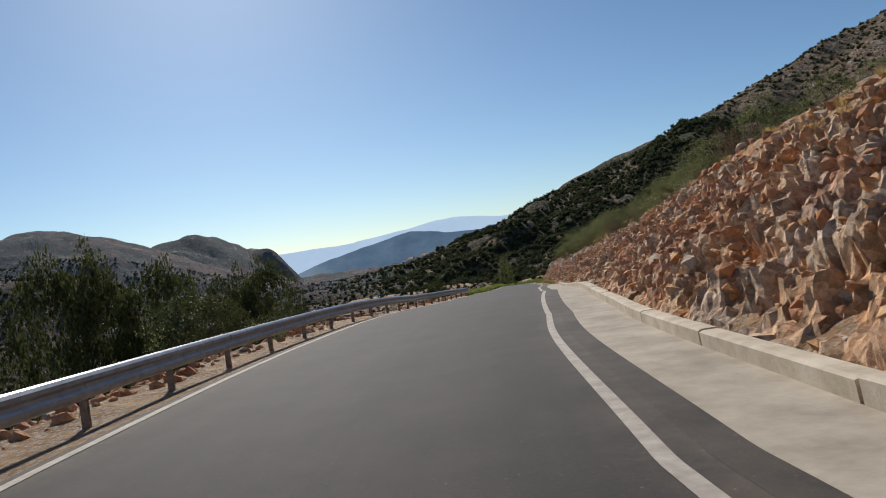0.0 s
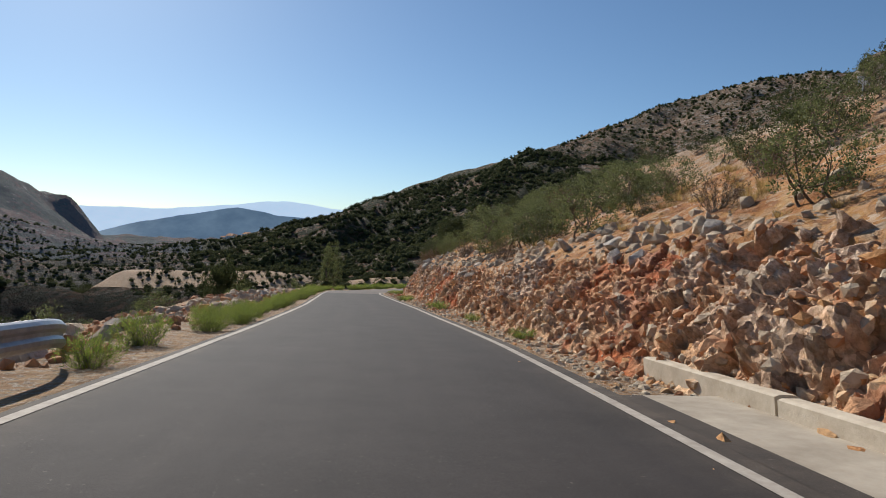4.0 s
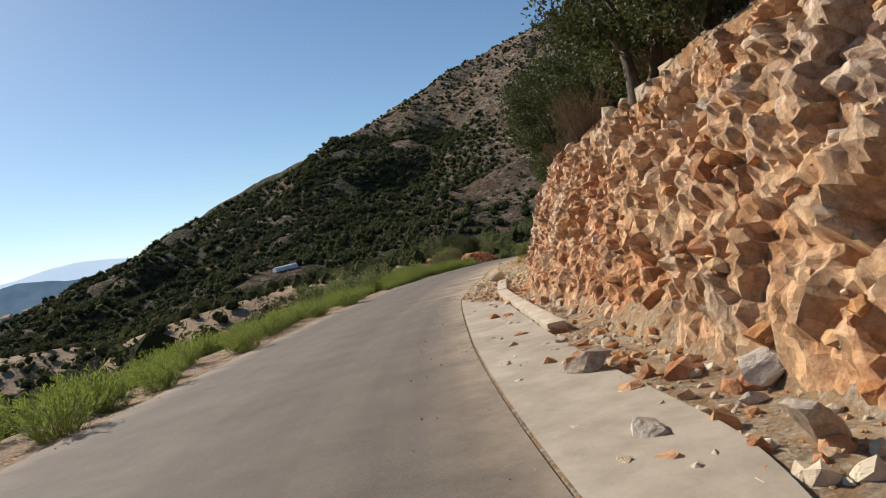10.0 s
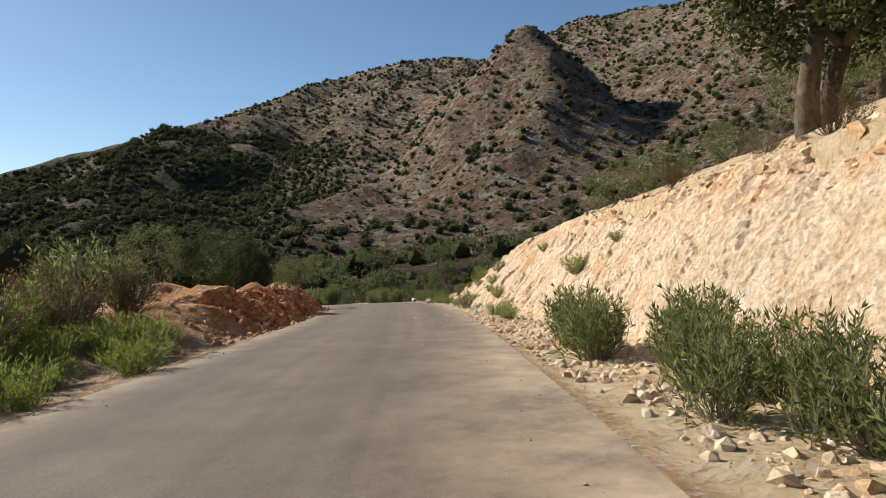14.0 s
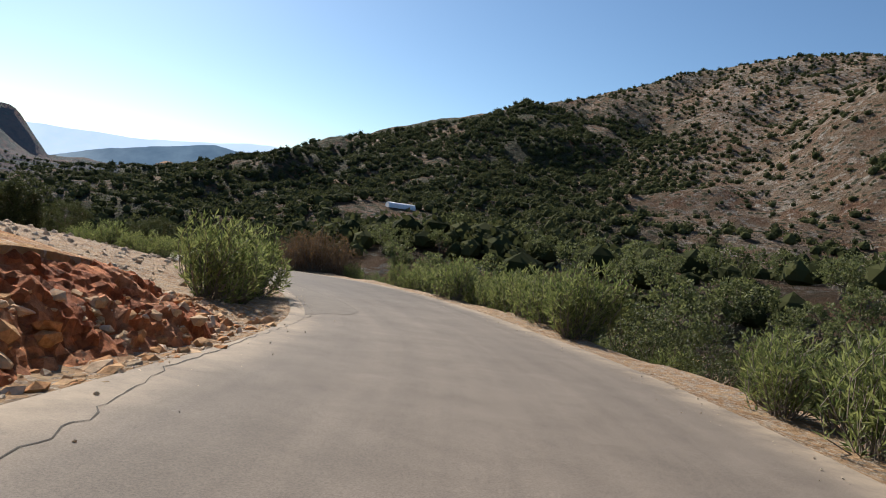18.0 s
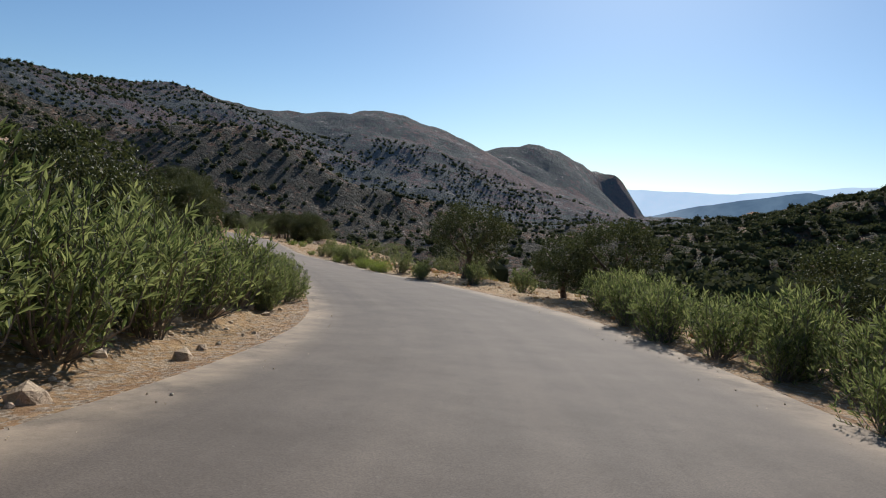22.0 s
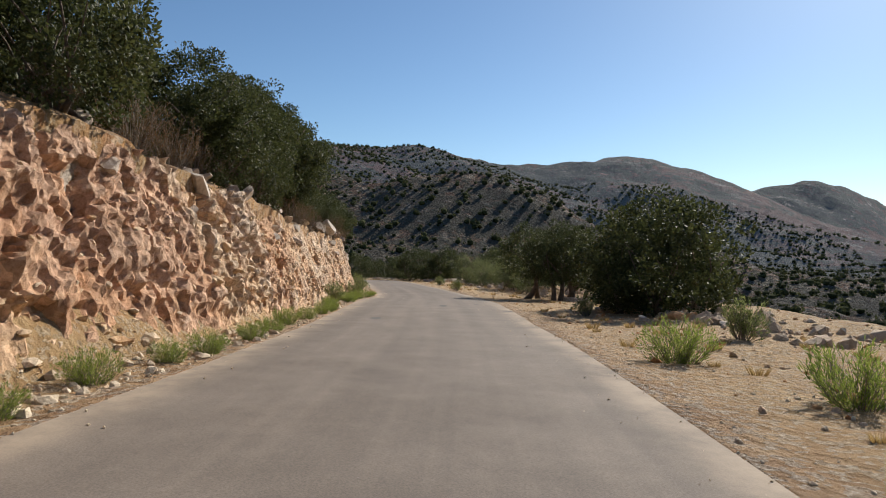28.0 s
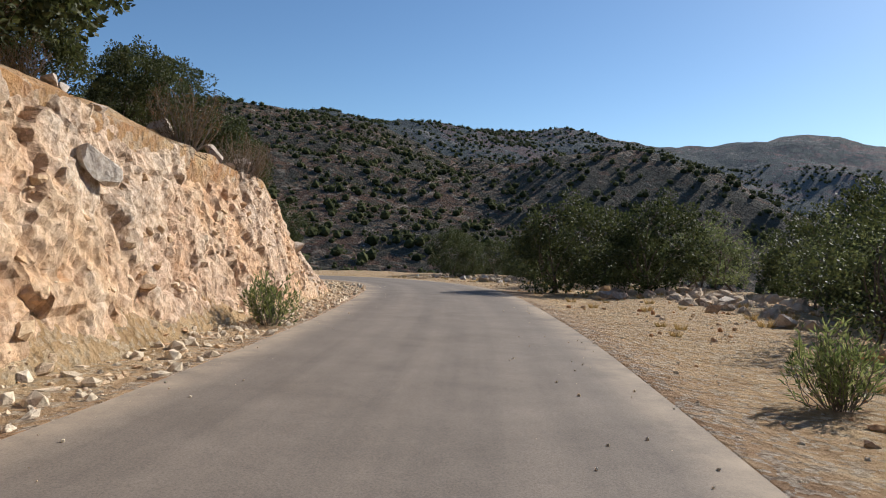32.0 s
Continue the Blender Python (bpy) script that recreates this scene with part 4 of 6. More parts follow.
def tube(points, radii, sides=6):
    """Verts and faces of a tapered tube along points."""
    p, v, f = np.array(points, float), [], []
    t = np.gradient(p, axis=0)
    t /= np.linalg.norm(t, axis=1)[:, None] + 1e-9
    for q, d, r in zip(p, t, radii):
        a = np.cross(d, (0.3, 0.9, 0.2))
        a /= np.linalg.norm(a) + 1e-9
        b = np.cross(d, a)
        for k in range(sides):
            w = 2 * math.pi * k / sides
            v.append(q + r * (math.cos(w) * a + math.sin(w) * b))
    for i in range(len(p) - 1):
        for k in range(sides):
            f.append((i * sides + k, i * sides + (k + 1) % sides, (i + 1) * sides + (k + 1) % sides, (i + 1) * sides + k))
    f.append(tuple(range((len(p) - 1) * sides, len(p) * sides)))
    return v, f


def merge(parts):
    v, f, n = [], [], 0
    for a, b in parts:
        v.extend(a)
        f.extend([tuple(i + n for i in q) for q in b])
        n += len(a)
    return v, f


def leaves(base, way, length, width, g):
    """Pointed leaves: one bent quad each, at base along way."""
    n = len(base)
    way = way / (np.linalg.norm(way, axis=1)[:, None] + 1e-9)
    side = np.cross(way, g.normal(size=(n, 3)))
    side /= np.linalg.norm(side, axis=1)[:, None] + 1e-9
    nor = np.cross(way, side)
    L, W = np.asarray(length).reshape(-1, 1), np.asarray(width).reshape(-1, 1)
    mid = base + way * L * 0.45 + nor * L * 0.06
    v = np.stack([base, mid + side * W * 0.5, base + way * L, mid - side * W * 0.5], 1).reshape(-1, 3)
    return v, np.arange(4 * n).reshape(-1, 4).tolist()


def curve(a, b, sag, n, g):
    t = np.linspace(0, 1, n)[:, None]
    k = g.normal(size=3) * sag
    return np.array(a) * (1 - t) + np.array(b) * t + k * (t * (1 - t) * 4)


def thing(name, label, category, group):
    ob = new(name)
    ob.empty_display_size = 0.2
    return tagged(ob, label, category, group)


def make_tree(name, label, category, height, spread, trunk_r, clumps, per, leaf, mat, seed, lean=0.3, base=0.28, stems=1, split=True):
    g = np.random.default_rng(seed)
    ob = thing(name, label, category, name + "s")
    ends = []
    limbs = []
    for s in range(stems):
        foot = np.array((g.normal() * 0.25 * (stems > 1), g.normal() * 0.25 * (stems > 1), -0.25))
        fork = np.array((g.normal() * lean, g.normal() * lean, height * base * g.uniform(0.8, 1.2)))
        part("trunk", *tube(curve(foot, fork, 0.12, 7, g), np.linspace(trunk_r * 1.25, trunk_r * 0.75, 7), 8), M_BARK, ob, flat=False)
        for k in range(max(3, 6 // stems)):
            w = 2 * math.pi * (k + g.uniform(-0.3, 0.3)) / max(3, 6 // stems)
            r = spread * g.uniform(0.35, 0.75)
            tip = np.array((math.cos(w) * r, math.sin(w) * r, height * g.uniform(0.5, 0.85)))
            path = curve(fork, tip, 0.25, 7, g)
            limbs.append(tube(path, np.linspace(trunk_r * 0.55, trunk_r * 0.12, 7), 5))
            ends.extend(path[3:])
    if split:
        for v, f in limbs:
            part("limb", v, f, M_BARK, ob, flat=False)
    else:
        tagged(part("branch_work", *merge(limbs), M_BARK, ob, flat=False), kind="stuff")
    # clumps fill an uneven crown round the limb ends
    c = []
    lob = g.normal(size=(7, 3))
    lob /= np.linalg.norm(lob, axis=1)[:, None]
    amp = g.uniform(-0.28, 0.25, 7)
    while len(c) < clumps:
        q = g.normal(size=3)
        q /= np.linalg.norm(q)
        k = 1 + (amp * np.clip(lob @ q, 0, 1) ** 3).sum()
        rad = g.uniform(0.45, 1.0) ** 0.6 * k
        z = height * (0.60 + 0.42 * q[2] * rad if base > 0.2 else 0.46 + 0.54 * q[2] * rad)
        if z < height * base * 0.8:
            continue
        c.append((q[0] * rad * spread, q[1] * rad * spread, z))
    c = np.array(c)
    n = clumps * per
    idx = np.repeat(np.arange(clumps), per)
    size = g.uniform(0.5, 1.0, clumps)[idx] * spread * 0.22
    off = g.normal(size=(n, 3))
    off /= np.linalg.norm(off, axis=1)[:, None]
    pos = c[idx] + off * (size * g.uniform(0.25, 1.0, n) ** 0.5)[:, None] * np.array((1, 1, 0.75))
    way = off + g.normal(size=(n, 3)) * 0.7 + np.array((0, 0, 0.25))
    v, f = leaves(pos, way, g.uniform(0.7, 1.3, n) * leaf, g.uniform(0.8, 1.2, n) * leaf * 0.65, g)
    part("crown", v, f, mat, ob)
    return ob


def make_shrub(name, label, category, height, spread, stems, per, leaf, aspect, mat, seed, twig=0.012, up=0.6, sparse=0.15):
    """A many-stemmed shrub with leaves up along its stems."""
    g = np.random.default_rng(seed)
    ob = thing(name, label, category, name + "s")
    tubes, pos, way = [], [], []
    for s in range(stems):
        w, r = g.uniform(0, 2 * math.pi), spread * math.sqrt(g.uniform(0.02, 1))
        tip = np.array((math.cos(w) * r, math.sin(w) * r, height * g.uniform(0.55, 1.0) * (1 - 0.3 * (r / spread) ** 2)))
        foot = np.array((math.cos(w) * r * 0.25, math.sin(w) * r * 0.25, -0.08))
        p = curve(foot, tip, 0.10 * height, 4, g)
        tubes.append(tube(p, np.linspace(twig, twig * 0.35, 4), 3))
        t = g.uniform(sparse, 1, per) ** 0.8
        q = np.stack([np.interp(t, np.linspace(0, 1, 4), p[:, k]) for k in range(3)], 1)
        d = p[-1] - p[0]
        d /= np.linalg.norm(d)
        o = g.normal(size=(per, 3))
        o -= (o @ d)[:, None] * d
        o /= np.linalg.norm(o, axis=1)[:, None]
        pos.append(q + o * 0.02)
        way.append(o * (1 - up) + d * up + g.normal(size=(per, 3)) * 0.25)
    v, f = merge(tubes)
    tagged(part("branching_stem", v, f, M_TWIG, ob), kind="stuff")
    pos, way = np.vstack(pos), np.vstack(way)
    n = len(pos)
    v, f = leaves(pos, way, g.uniform(0.6, 1.25, n) * leaf, g.uniform(0.8, 1.2, n) * leaf * aspect, g)
    part("foliage", v, f, mat, ob)
    return ob


def straw_tuft(u, d, scale, blades=120):
    """One tuft of dry grass, added to the straw beside the road."""
    x, y, a = at_road(u, d)
    w = rng.uniform(0, 2 * math.pi, blades)
    r = np.sqrt(rng.uniform(0, 1, blades))
    out = np.stack([np.cos(w), np.sin(w), np.zeros(blades)], 1)
    foot = out * (r * 0.15 * scale)[:, None] + (x, y, drop_on(x, y) - 0.03)
    h = 0.32 * scale * rng.uniform(0.45, 1.0, blades)
    top = foot + out * (h * (0.1 + 0.5 * r))[:, None] + np.array((0, 0, 1)) * h[:, None]
    side = np.stack([-np.sin(w + 1.1), np.cos(w + 1.1), np.zeros(blades)], 1) * 0.006
    n = sum(len(q) for q in STRAW_V)
    STRAW_V.append(np.stack([foot - side, foot + side, top], 1).reshape(-1, 3))
    STRAW_F.append(np.arange(3 * blades).reshape(-1, 3) + n)


def plant(kinds, u, d, scale=1.0, sink=0.0, zscale=1.0):
    """Sets a copy of one of kinds at a place by the road."""
    x, y, a = at_road(u, d)
    plant_at(kinds, x, y, scale, sink, zscale)


def plant_at(kinds, x, y, scale=1.0, sink=0.0, zscale=1.0):
    src = kinds[int(rng.integers(len(kinds)))]
    k = scale * rng.uniform(0.88, 1.12)
    m = pose(x, y, drop_on(x, y) - sink, rng.normal() * 3, rng.normal() * 3, rng.uniform(0, 360)) @ Matrix.Diagonal((k, k, k * zscale, 1))
    if not src.get("used"):
        src["used"] = 1
        src.matrix_basis = m
        return src
    ob = src.copy()
    scene.collection.objects.link(ob)
    ob.matrix_basis = m
    made = {src: ob}
    for o in src.children_recursive:
        c = o.copy()
        scene.collection.objects.link(c)
        c.parent = made[o.parent]
        made[o] = c
    return ob


def plant_to(kinds, x, y, top, height, k):
    """A plant of breadth k whose top reaches a given height."""
    plant_at(kinds, x, y, k, 0.0, min(max((top - drop_on(x, y)) / (height * k), 0.6), 3.2))


OAKS = [make_tree("oak_tree", "dark green holm oak with a dense crown", "tree", 4.6, 2.3, 0.16, 130, 92, 0.108, M_OAK, 11 + k, stems=2) for k in range(3)]
CAROBS = [make_tree("carob_tree", "round carob tree with a short dark trunk", "tree", 4.4, 2.5, 0.18, 140, 95, 0.105, M_OAK, 31 + k, base=0.30) for k in range(2)]
OLIVES = [make_tree("olive_tree", "grey-green olive tree on the slope", "tree", 4.0, 2.0, 0.15, 85, 62, 0.10, M_OLIVE, 51 + k, base=0.3, stems=2, split=False) for k in range(2)]
SCRUB = [make_tree("scrub_oak", "low scrubby oak bush above the road cutting", "bush", 2.2, 1.5, 0.04, 72, 50, 0.074, M_OLIVE if k else M_OAK, 71 + k, base=0.15, stems=3, split=False) for k in range(3)]
BUSHES = [make_shrub("dry_bush", "twiggy grey-brown bush with sparse leaves", "bush", 1.6, 1.0, 75, 34, 0.055, 0.4, M_BROWN, 91 + k, 0.010, 0.5) for k in range(2)]
OLEANDERS = [make_shrub("oleander", "oleander shrub with long narrow leaves beside the road", "shrub", 1.7, 0.85, 56, 30, 0.16, 0.22, M_OLEANDER, 111 + k) for k in range(3)]
BROWN_OLEANDERS = [make_shrub("oleander", "tall browning oleander leaning over the drop", "shrub", 1.9, 1.0, 60, 30, 0.12, 0.25, M_BROWN, 121)]
WEEDS = [make_shrub("weed_clump", "bright green feathery weed clump on the verge", "weed", 0.62, 0.55, 85, 26, 0.075, 0.16, M_GRASS, 131 + k, 0.004, 0.7, 0.05) for k in range(3)]
OAK_BUSHES = [make_tree("holm_oak_bush", "dense dark holm oak bush down to the ground", "bush", 3.4, 1.9, 0.07, 130, 84, 0.106, M_OAK, 171 + k, base=0.06, stems=3, split=False) for k in range(2)]
STRAW_V, STRAW_F = [], []
TUFTS = None

re_at, le_at = (lambda u: float(lut(RIGHT, u))), (lambda u: float(lut(LEFT, u)))
top_r = lambda u: float(lut(RIGHT, u) + lut(R_VERGE, u) + lut(R_RUN, u))
top_l = lambda u: float(lut(LEFT, u) - lut(L_VERGE, u) - lut(L_RUN, u))


def along(kinds, side, lo, hi, step, near, far, smin, smax, sink=0.0):
    """Plants set along a stretch, near to far metres out from the tarmac's edge."""
    u = lo
    while u < hi:
        e = re_at(u) if side > 0 else -le_at(u)
        d, k = side * (e + rng.uniform(near, far)), rng.uniform(smin, smax)
        if kinds is None:
            straw_tuft(u, d, k)
        else:
            plant(kinds, u, d, k, sink)
        u += step * rng.uniform(0.6, 1.4)


def above(kinds, side, lo, hi, step, near, far, smin, smax):
    """Plants set along a stretch, near to far metres out from the top of the bank."""
    u = lo
    while u < hi:
        e = top_r(u) if side > 0 else -top_l(u)
        plant(kinds, u, side * (e + rng.uniform(near, far)), rng.uniform(smin, smax), 0.05)
        u += step * rng.uniform(0.6, 1.4)


# right of the first stretch: scrub above the cutting
above(SCRUB, 1, 1.0, 8.5, 0.13, 1.2, 16, 0.45, 0.95)
above(BUSHES, 1, 0, 8.5, 0.35, 0.2, 8, 0.6, 1.2)
above(SCRUB, 1, 5.4, 8.8, 0.09, 1.2, 9, 0.5, 0.95)
above(OAK_BUSHES, 1, 8.3, 9.8, 0.16, 1, 8, 0.5, 0.75)
above(OAKS, 1, 9.8, 12.6, 0.2, 0.3, 4, 0.75, 1.1)
above(OAK_BUSHES, 1, 9.8, 12.8, 0.2, 0.4, 4, 0.6, 0.95)
above(OAKS, 1, 12.6, 15.2, 0.35, 0.3, 4, 0.9, 1.3)
above(BUSHES, 1, 8.5, 15.5, 0.22, 0.0, 1.6, 0.5, 0.9)
above(OLIVES, 1, 15.4, 17, 0.3, 3, 16, 0.8, 1.1)
# left of it: trees below the road, weeds on the verge
along(SCRUB, -1, 0.5, 10, 0.35, 7, 20, 0.8, 1.5)
along(OAKS, -1, 2.5, 5.0, 1.2, 10, 13, 0.9, 1.2)
along(WEEDS, -1, 4.4, 5.2, 0.3, 0.2, 0.9, 0.6, 1.0)
along(WEEDS, -1, 5.2, 9.0, 0.10, 0.3, 0.9, 0.6, 1.0)
along(WEEDS, -1, 9.0, 10.4, 0.12, 0.3, 1.4, 0.6, 1.1)
along(WEEDS, -1, 10.4, 15.0, 0.045, 0.4, 2.8, 0.8, 1.35)
for x, y, top in ((11.9, 145.6, -3.8), (6.9, 157.1, -4.4)):
    plant_to(OLIVES, x, y, top, 4.0, 0.75)
LEFT_BUSHES = ((-24.9, 48.6, 3.4), (-22.6, 51.2, 2.6), (-27.2, 47.0, 2.8), (-18.8, 57.8, 2.1), (-16.8, 59.5, 1.7), (-4.4, 159.1, -7.2), (-1.9, 160.3, -7.6))
for x, y, top in LEFT_BUSHES:
    plant_to(OAK_BUSHES, x, y, top, 3.4, 1.7)
along(SCRUB, -1, 9.4, 12.5, 0.25, 8, 20, 0.7, 1.2)
along(WEEDS, -1, 13.0, 15.0, 0.05, 0.9, 3.4, 1.2, 1.8)
along(OLEANDERS, -1, 12.6, 15.3, 0.14, 2.4, 4.5, 0.7, 1.05)
along(BUSHES, -1, 14.2, 15.4, 0.2, 1.4, 3.0, 0.8, 1.2)
plant(OLIVES, 16.9, le_at(16.9) - 8.5, 0.8)
for u, d, k in ((17.2, 0.3, 0.8), (17.5, 0.6, 0.9), (17.05, 1.0, 0.7)):
    plant(SCRUB, u, top_l(u) - d, k)
for u, d, k in ((16.5, -6.4, 0.65), (16.62, -6.8, 0.8), (16.8, -7.8, 0.9), (17.0, -8.8, 0.85)):
    plant(OAK_BUSHES, u, d, k)
plant(OAKS, 18.7, le_at(18.7) - 6.5, 0.95)
plant(OAK_BUSHES, 18.5, le_at(18.5) - 5.0, 0.7)
for u, d, k in ((6.3, 2.75, 1.0), (6.4, 2.9, 0.8), (7.02, 1.9, 0.9), (7.1, 2.1, 0.8), (8.3, 2.1, 1.0), (8.36, 2.4, 0.8), (8.62, 2.7, 0.7), (8.56, 1.7, 0.7), (9.05, 1.7, 0.8), (9.3, 2.0, 0.8), (5.2, 3.1, 0.7), (5.7, 3.0, 0.7)):
    plant(WEEDS, u, d, k, 0.0, 0.62)
along(OLEANDERS, 1, 13.5, 14.9, 0.05, 0.95, 1.9, 0.5, 0.7)
along(TUFTS, 1, 12.8, 13.6, 0.06, 1.2, 2.6, 0.9, 1.6)
along(WEEDS, 1, 15.3, 17.3, 0.12, 0.4, 3.4, 0.5, 0.9)
along(OLEANDERS, 1, 16.3, 17.3, 0.3, 0.5, 3.0, 0.4, 0.6)
along(OLEANDERS, 1, 17.3, 18.3, 0.16, 0.7, 1.6, 0.35, 0.55)
along(OLEANDERS, 1, 18.5, 18.85, 0.04, 0.9, 2.2, 0.7, 0.9)
rocks_near_bend = [(17.15, 2.9), (17.3, 3.4), (17.55, 3.9), (17.7, 4.6), (18.0, 4.3)]
along(OLEANDERS, 1, 19.4, 20.4, 0.045, 0.9, 2.8, 0.9, 1.2)
along(OLEANDERS, 1, 22.7, 23.5, 0.06, 0.6, 1.9, 0.55, 0.85)
along(OLEANDERS, -1, 23.3, 24.3, 0.045, 0.4, 1.4, 0.38, 0.6)
along(OLEANDERS, 1, 19.6, 22.8, 0.09, 2.0, 6, 0.75, 1.05)
along(OLEANDERS, -1, 19.25, 19.7, 0.07, 0.7, 2.2, 0.8, 1.1)
for u, d, k in ((19.8, -5.0, 0.85), (19.95, -5.6, 0.9), (20.12, -5.6, 0.85), (20.36, -4.1, 0.95), (20.46, -4.8, 1.0), (20.74, -4.6, 0.85), (20.88, -5.0, 0.9), (21.0, -4.8, 0.8), (21.56, -5.3, 0.8), (21.76, -4.5, 0.9), (21.86, -5.0, 0.95),
                (22.16, -5.0, 0.9), (22.25, -4.5, 0.95), (22.42, -4.2, 1.15), (22.5, -5.0, 1.25), (22.6, -4.2, 1.3), (22.7, -4.9, 1.3), (22.8, -4.1, 1.2), (22.9, -4.7, 1.2), (23.02, -4.0, 1.1),
                (23.15, -4.5, 1.1), (23.24, -3.7, 0.95), (23.32, -3.4, 0.8)):
    plant(OLEANDERS, u, d, k)
along(SCRUB, 1, 19, 22, 0.3, 4, 16, 0.8, 1.4)
along(SCRUB, 1, 18.9, 19.8, 0.04, 5, 16, 0.7, 1.2)
for u, d, k in ((21.84, 4.0, 1.7), (21.7, 4.6, 1.9), (21.95, 4.7, 1.8), (21.6, 5.2, 1.5), (22.1, 5.0, 1.3)):
    plant(BUSHES, u, d, k)
for u, d, k in ((21.78, 4.4, 1.5), (21.9, 4.9, 1.6), (21.65, 5.3, 1.4)):
    plant(BROWN_OLEANDERS, u, d, k)
for u, d, k in ((24.64, 6.0, 0.74), (23.8, 6.3, 0.55), (23.7, 7.3, 0.6), (23.16, 9.6, 0.6)):
    plant(CAROBS, u, d, k)
for k in range(26):
    u = rng.uniform(21.8, 24.6)
    plant(OAK_BUSHES, u, le_at(u) - rng.uniform(5, 15), rng.uniform(0.5, 0.95))
along(SCRUB, -1, 10.6, 15.4, 0.12, 4.5, 22, 0.8, 1.4)
along(BUSHES, -1, 11, 15.4, 0.16, 4, 14, 0.8, 1.3)
for u, d, k in ((22.54, 3.9, 0.55), (22.66, 5.2, 0.9), (22.8, 4.9, 0.9), (22.93, 4.5, 0.8), (23.07, 4.4, 0.85), (23.99, 5.7, 0.6), (24.3, 5.0, 0.65), (24.38, 3.1, 0.45), (24.57, 3.7, 0.5), (24.69, 4.0, 0.5),
                (24.83, 3.5, 0.65), (25.5, 3.0, 0.65), (25.62, 3.5, 0.75), (25.75, 2.9, 0.7), (25.9, 3.4, 0.85), (26.05, 2.9, 0.75), (26.2, 3.5, 0.8), (26.45, 3.2, 0.7), (26.65, 3.0, 0.6),
                (28.3, 6.5, 0.8), (29.72, 3.9, 0.42), (29.1, 5.4, 0.5), (31.66, 2.5, 0.5), (32.49, 3.2, 0.45)):
    plant(OLEANDERS, u, d, k)
for u, d, k in ((24.94, 2.85, 1.2), (25.05, 2.75, 1.2), (25.28, 2.7, 1.0), (25.34, 3.7, 0.9), (25.46, 3.3, 0.95), (25.8, 2.3, 0.9), (28.56, 3.8, 1.0), (28.82, 3.0, 1.1), (28.1, 6.2, 0.9), (26.9, 2.6, 0.8), (25.05, -2.8, 0.9), (24.86, -2.7, 0.8)):
    plant(WEEDS, u, d, k)
along(WEEDS, -1, 28.4, 31, 0.12, 0.25, 0.7, 0.4, 0.7)
along(SCRUB, 1, 25, 28, 0.3, 8, 18, 0.7, 1.2)
for u, d, k in ((31.02, 5.2, 0.85), (30.86, 5.8, 0.9), (30.95, 7.0, 0.9)):
    plant(OAKS, u, d, k)
along(SCRUB, 1, 31.4, 33.4, 0.12, 4.4, 7.5, 0.6, 1.0)
for u, d, k in ((29.9, 5.7, 0.85), (29.8, 6.6, 1.15), (30.02, 6.6, 1.1), (30.1, 7.8, 1.0), (30.2, 9.0, 0.9), (34.0, 4.4, 1.0)):
    plant(OAK_BUSHES, u, d, k)
along(SCRUB, 1, 31, 35.5, 0.16, 6.0, 14, 0.9, 1.5)
along(OAK_BUSHES, 1, 33.2, 36.5, 0.3, 5.5, 11, 0.8, 1.1)
along(OAKS, -1, 34.6, 37.5, 0.5, 3, 10, 0.6, 0.8)
along(OLEANDERS, -1, 24.4, 26.2, 0.16, 0.4, 1.6, 0.4, 0.7)
along(TUFTS, 1, 4.4, 9.2, 0.02, 4.0, 10, 0.6, 1.2)
along(TUFTS, 1, 0.5, 4.4, 0.04, 4.0, 11, 0.6, 1.1)
along(TUFTS, -1, 22, 27, 0.03, 1.5, 16, 0.8, 1.7)
along(TUFTS, -1, 23.4, 26.2, 0.004, 1.6, 15, 0.5, 1.1)
along(TUFTS, 1, 23, 36, 0.05, 1.0, 7, 0.35, 0.8)
above(OAKS, -1, 23.6, 25.4, 0.2, 20, 32, 0.35, 0.5)
above(SCRUB, -1, 23.5, 26.6, 0.16, 14, 24, 0.7, 1.2)
above(OAK_BUSHES, -1, 25.9, 27.4, 0.06, 5.5, 11, 0.32, 0.46)
along(OAK_BUSHES, -1, 26.25, 27.1, 0.05, 3.2, 8, 0.36, 0.52)
above(OAKS, -1, 26.2, 27.4, 0.25, 7, 12, 0.3, 0.4)
above(OAKS, -1, 27.0, 29.7, 0.22, 0.8, 4, 0.55, 0.78)
above(OAKS, -1, 29.7, 30.35, 0.1, 0.7, 2.5, 0.72, 0.9)
above(OAKS, -1, 30.8, 32.3, 0.24, 1.5, 5, 0.5, 0.65)
above(OAK_BUSHES, -1, 32.42, 32.72, 0.06, 0.6, 1.8, 0.85, 1.05)
above(OAK_BUSHES, -1, 26.6, 30.0, 0.14, 0.5, 5, 0.5, 0.8)
above(OAK_BUSHES, -1, 30.0, 33.0, 0.14, 0.5, 5, 0.4, 0.6)
above(OAK_BUSHES, -1, 33.1, 34.2, 0.1, 0.3, 2.5, 0.4, 0.6)
above(BUSHES, -1, 26.4, 33.6, 0.2, 0.0, 1.2, 0.4, 0.8)
for u, d in ((30.74, -4.5), (31.54, -4.0), (30.1, -4.4), (32.9, -3.2)):
    plant(OLEANDERS, u, d, 0.55)
GROVE_OLIVES = [make_tree("olive_tree", "grey-green olive tree in the grove beyond the bend", "tree", 4.0, 2.1, 0.15, 46, 20, 0.28, M_OLIVE, 61 + k, base=0.25, stems=1, split=False) for k in range(3)]
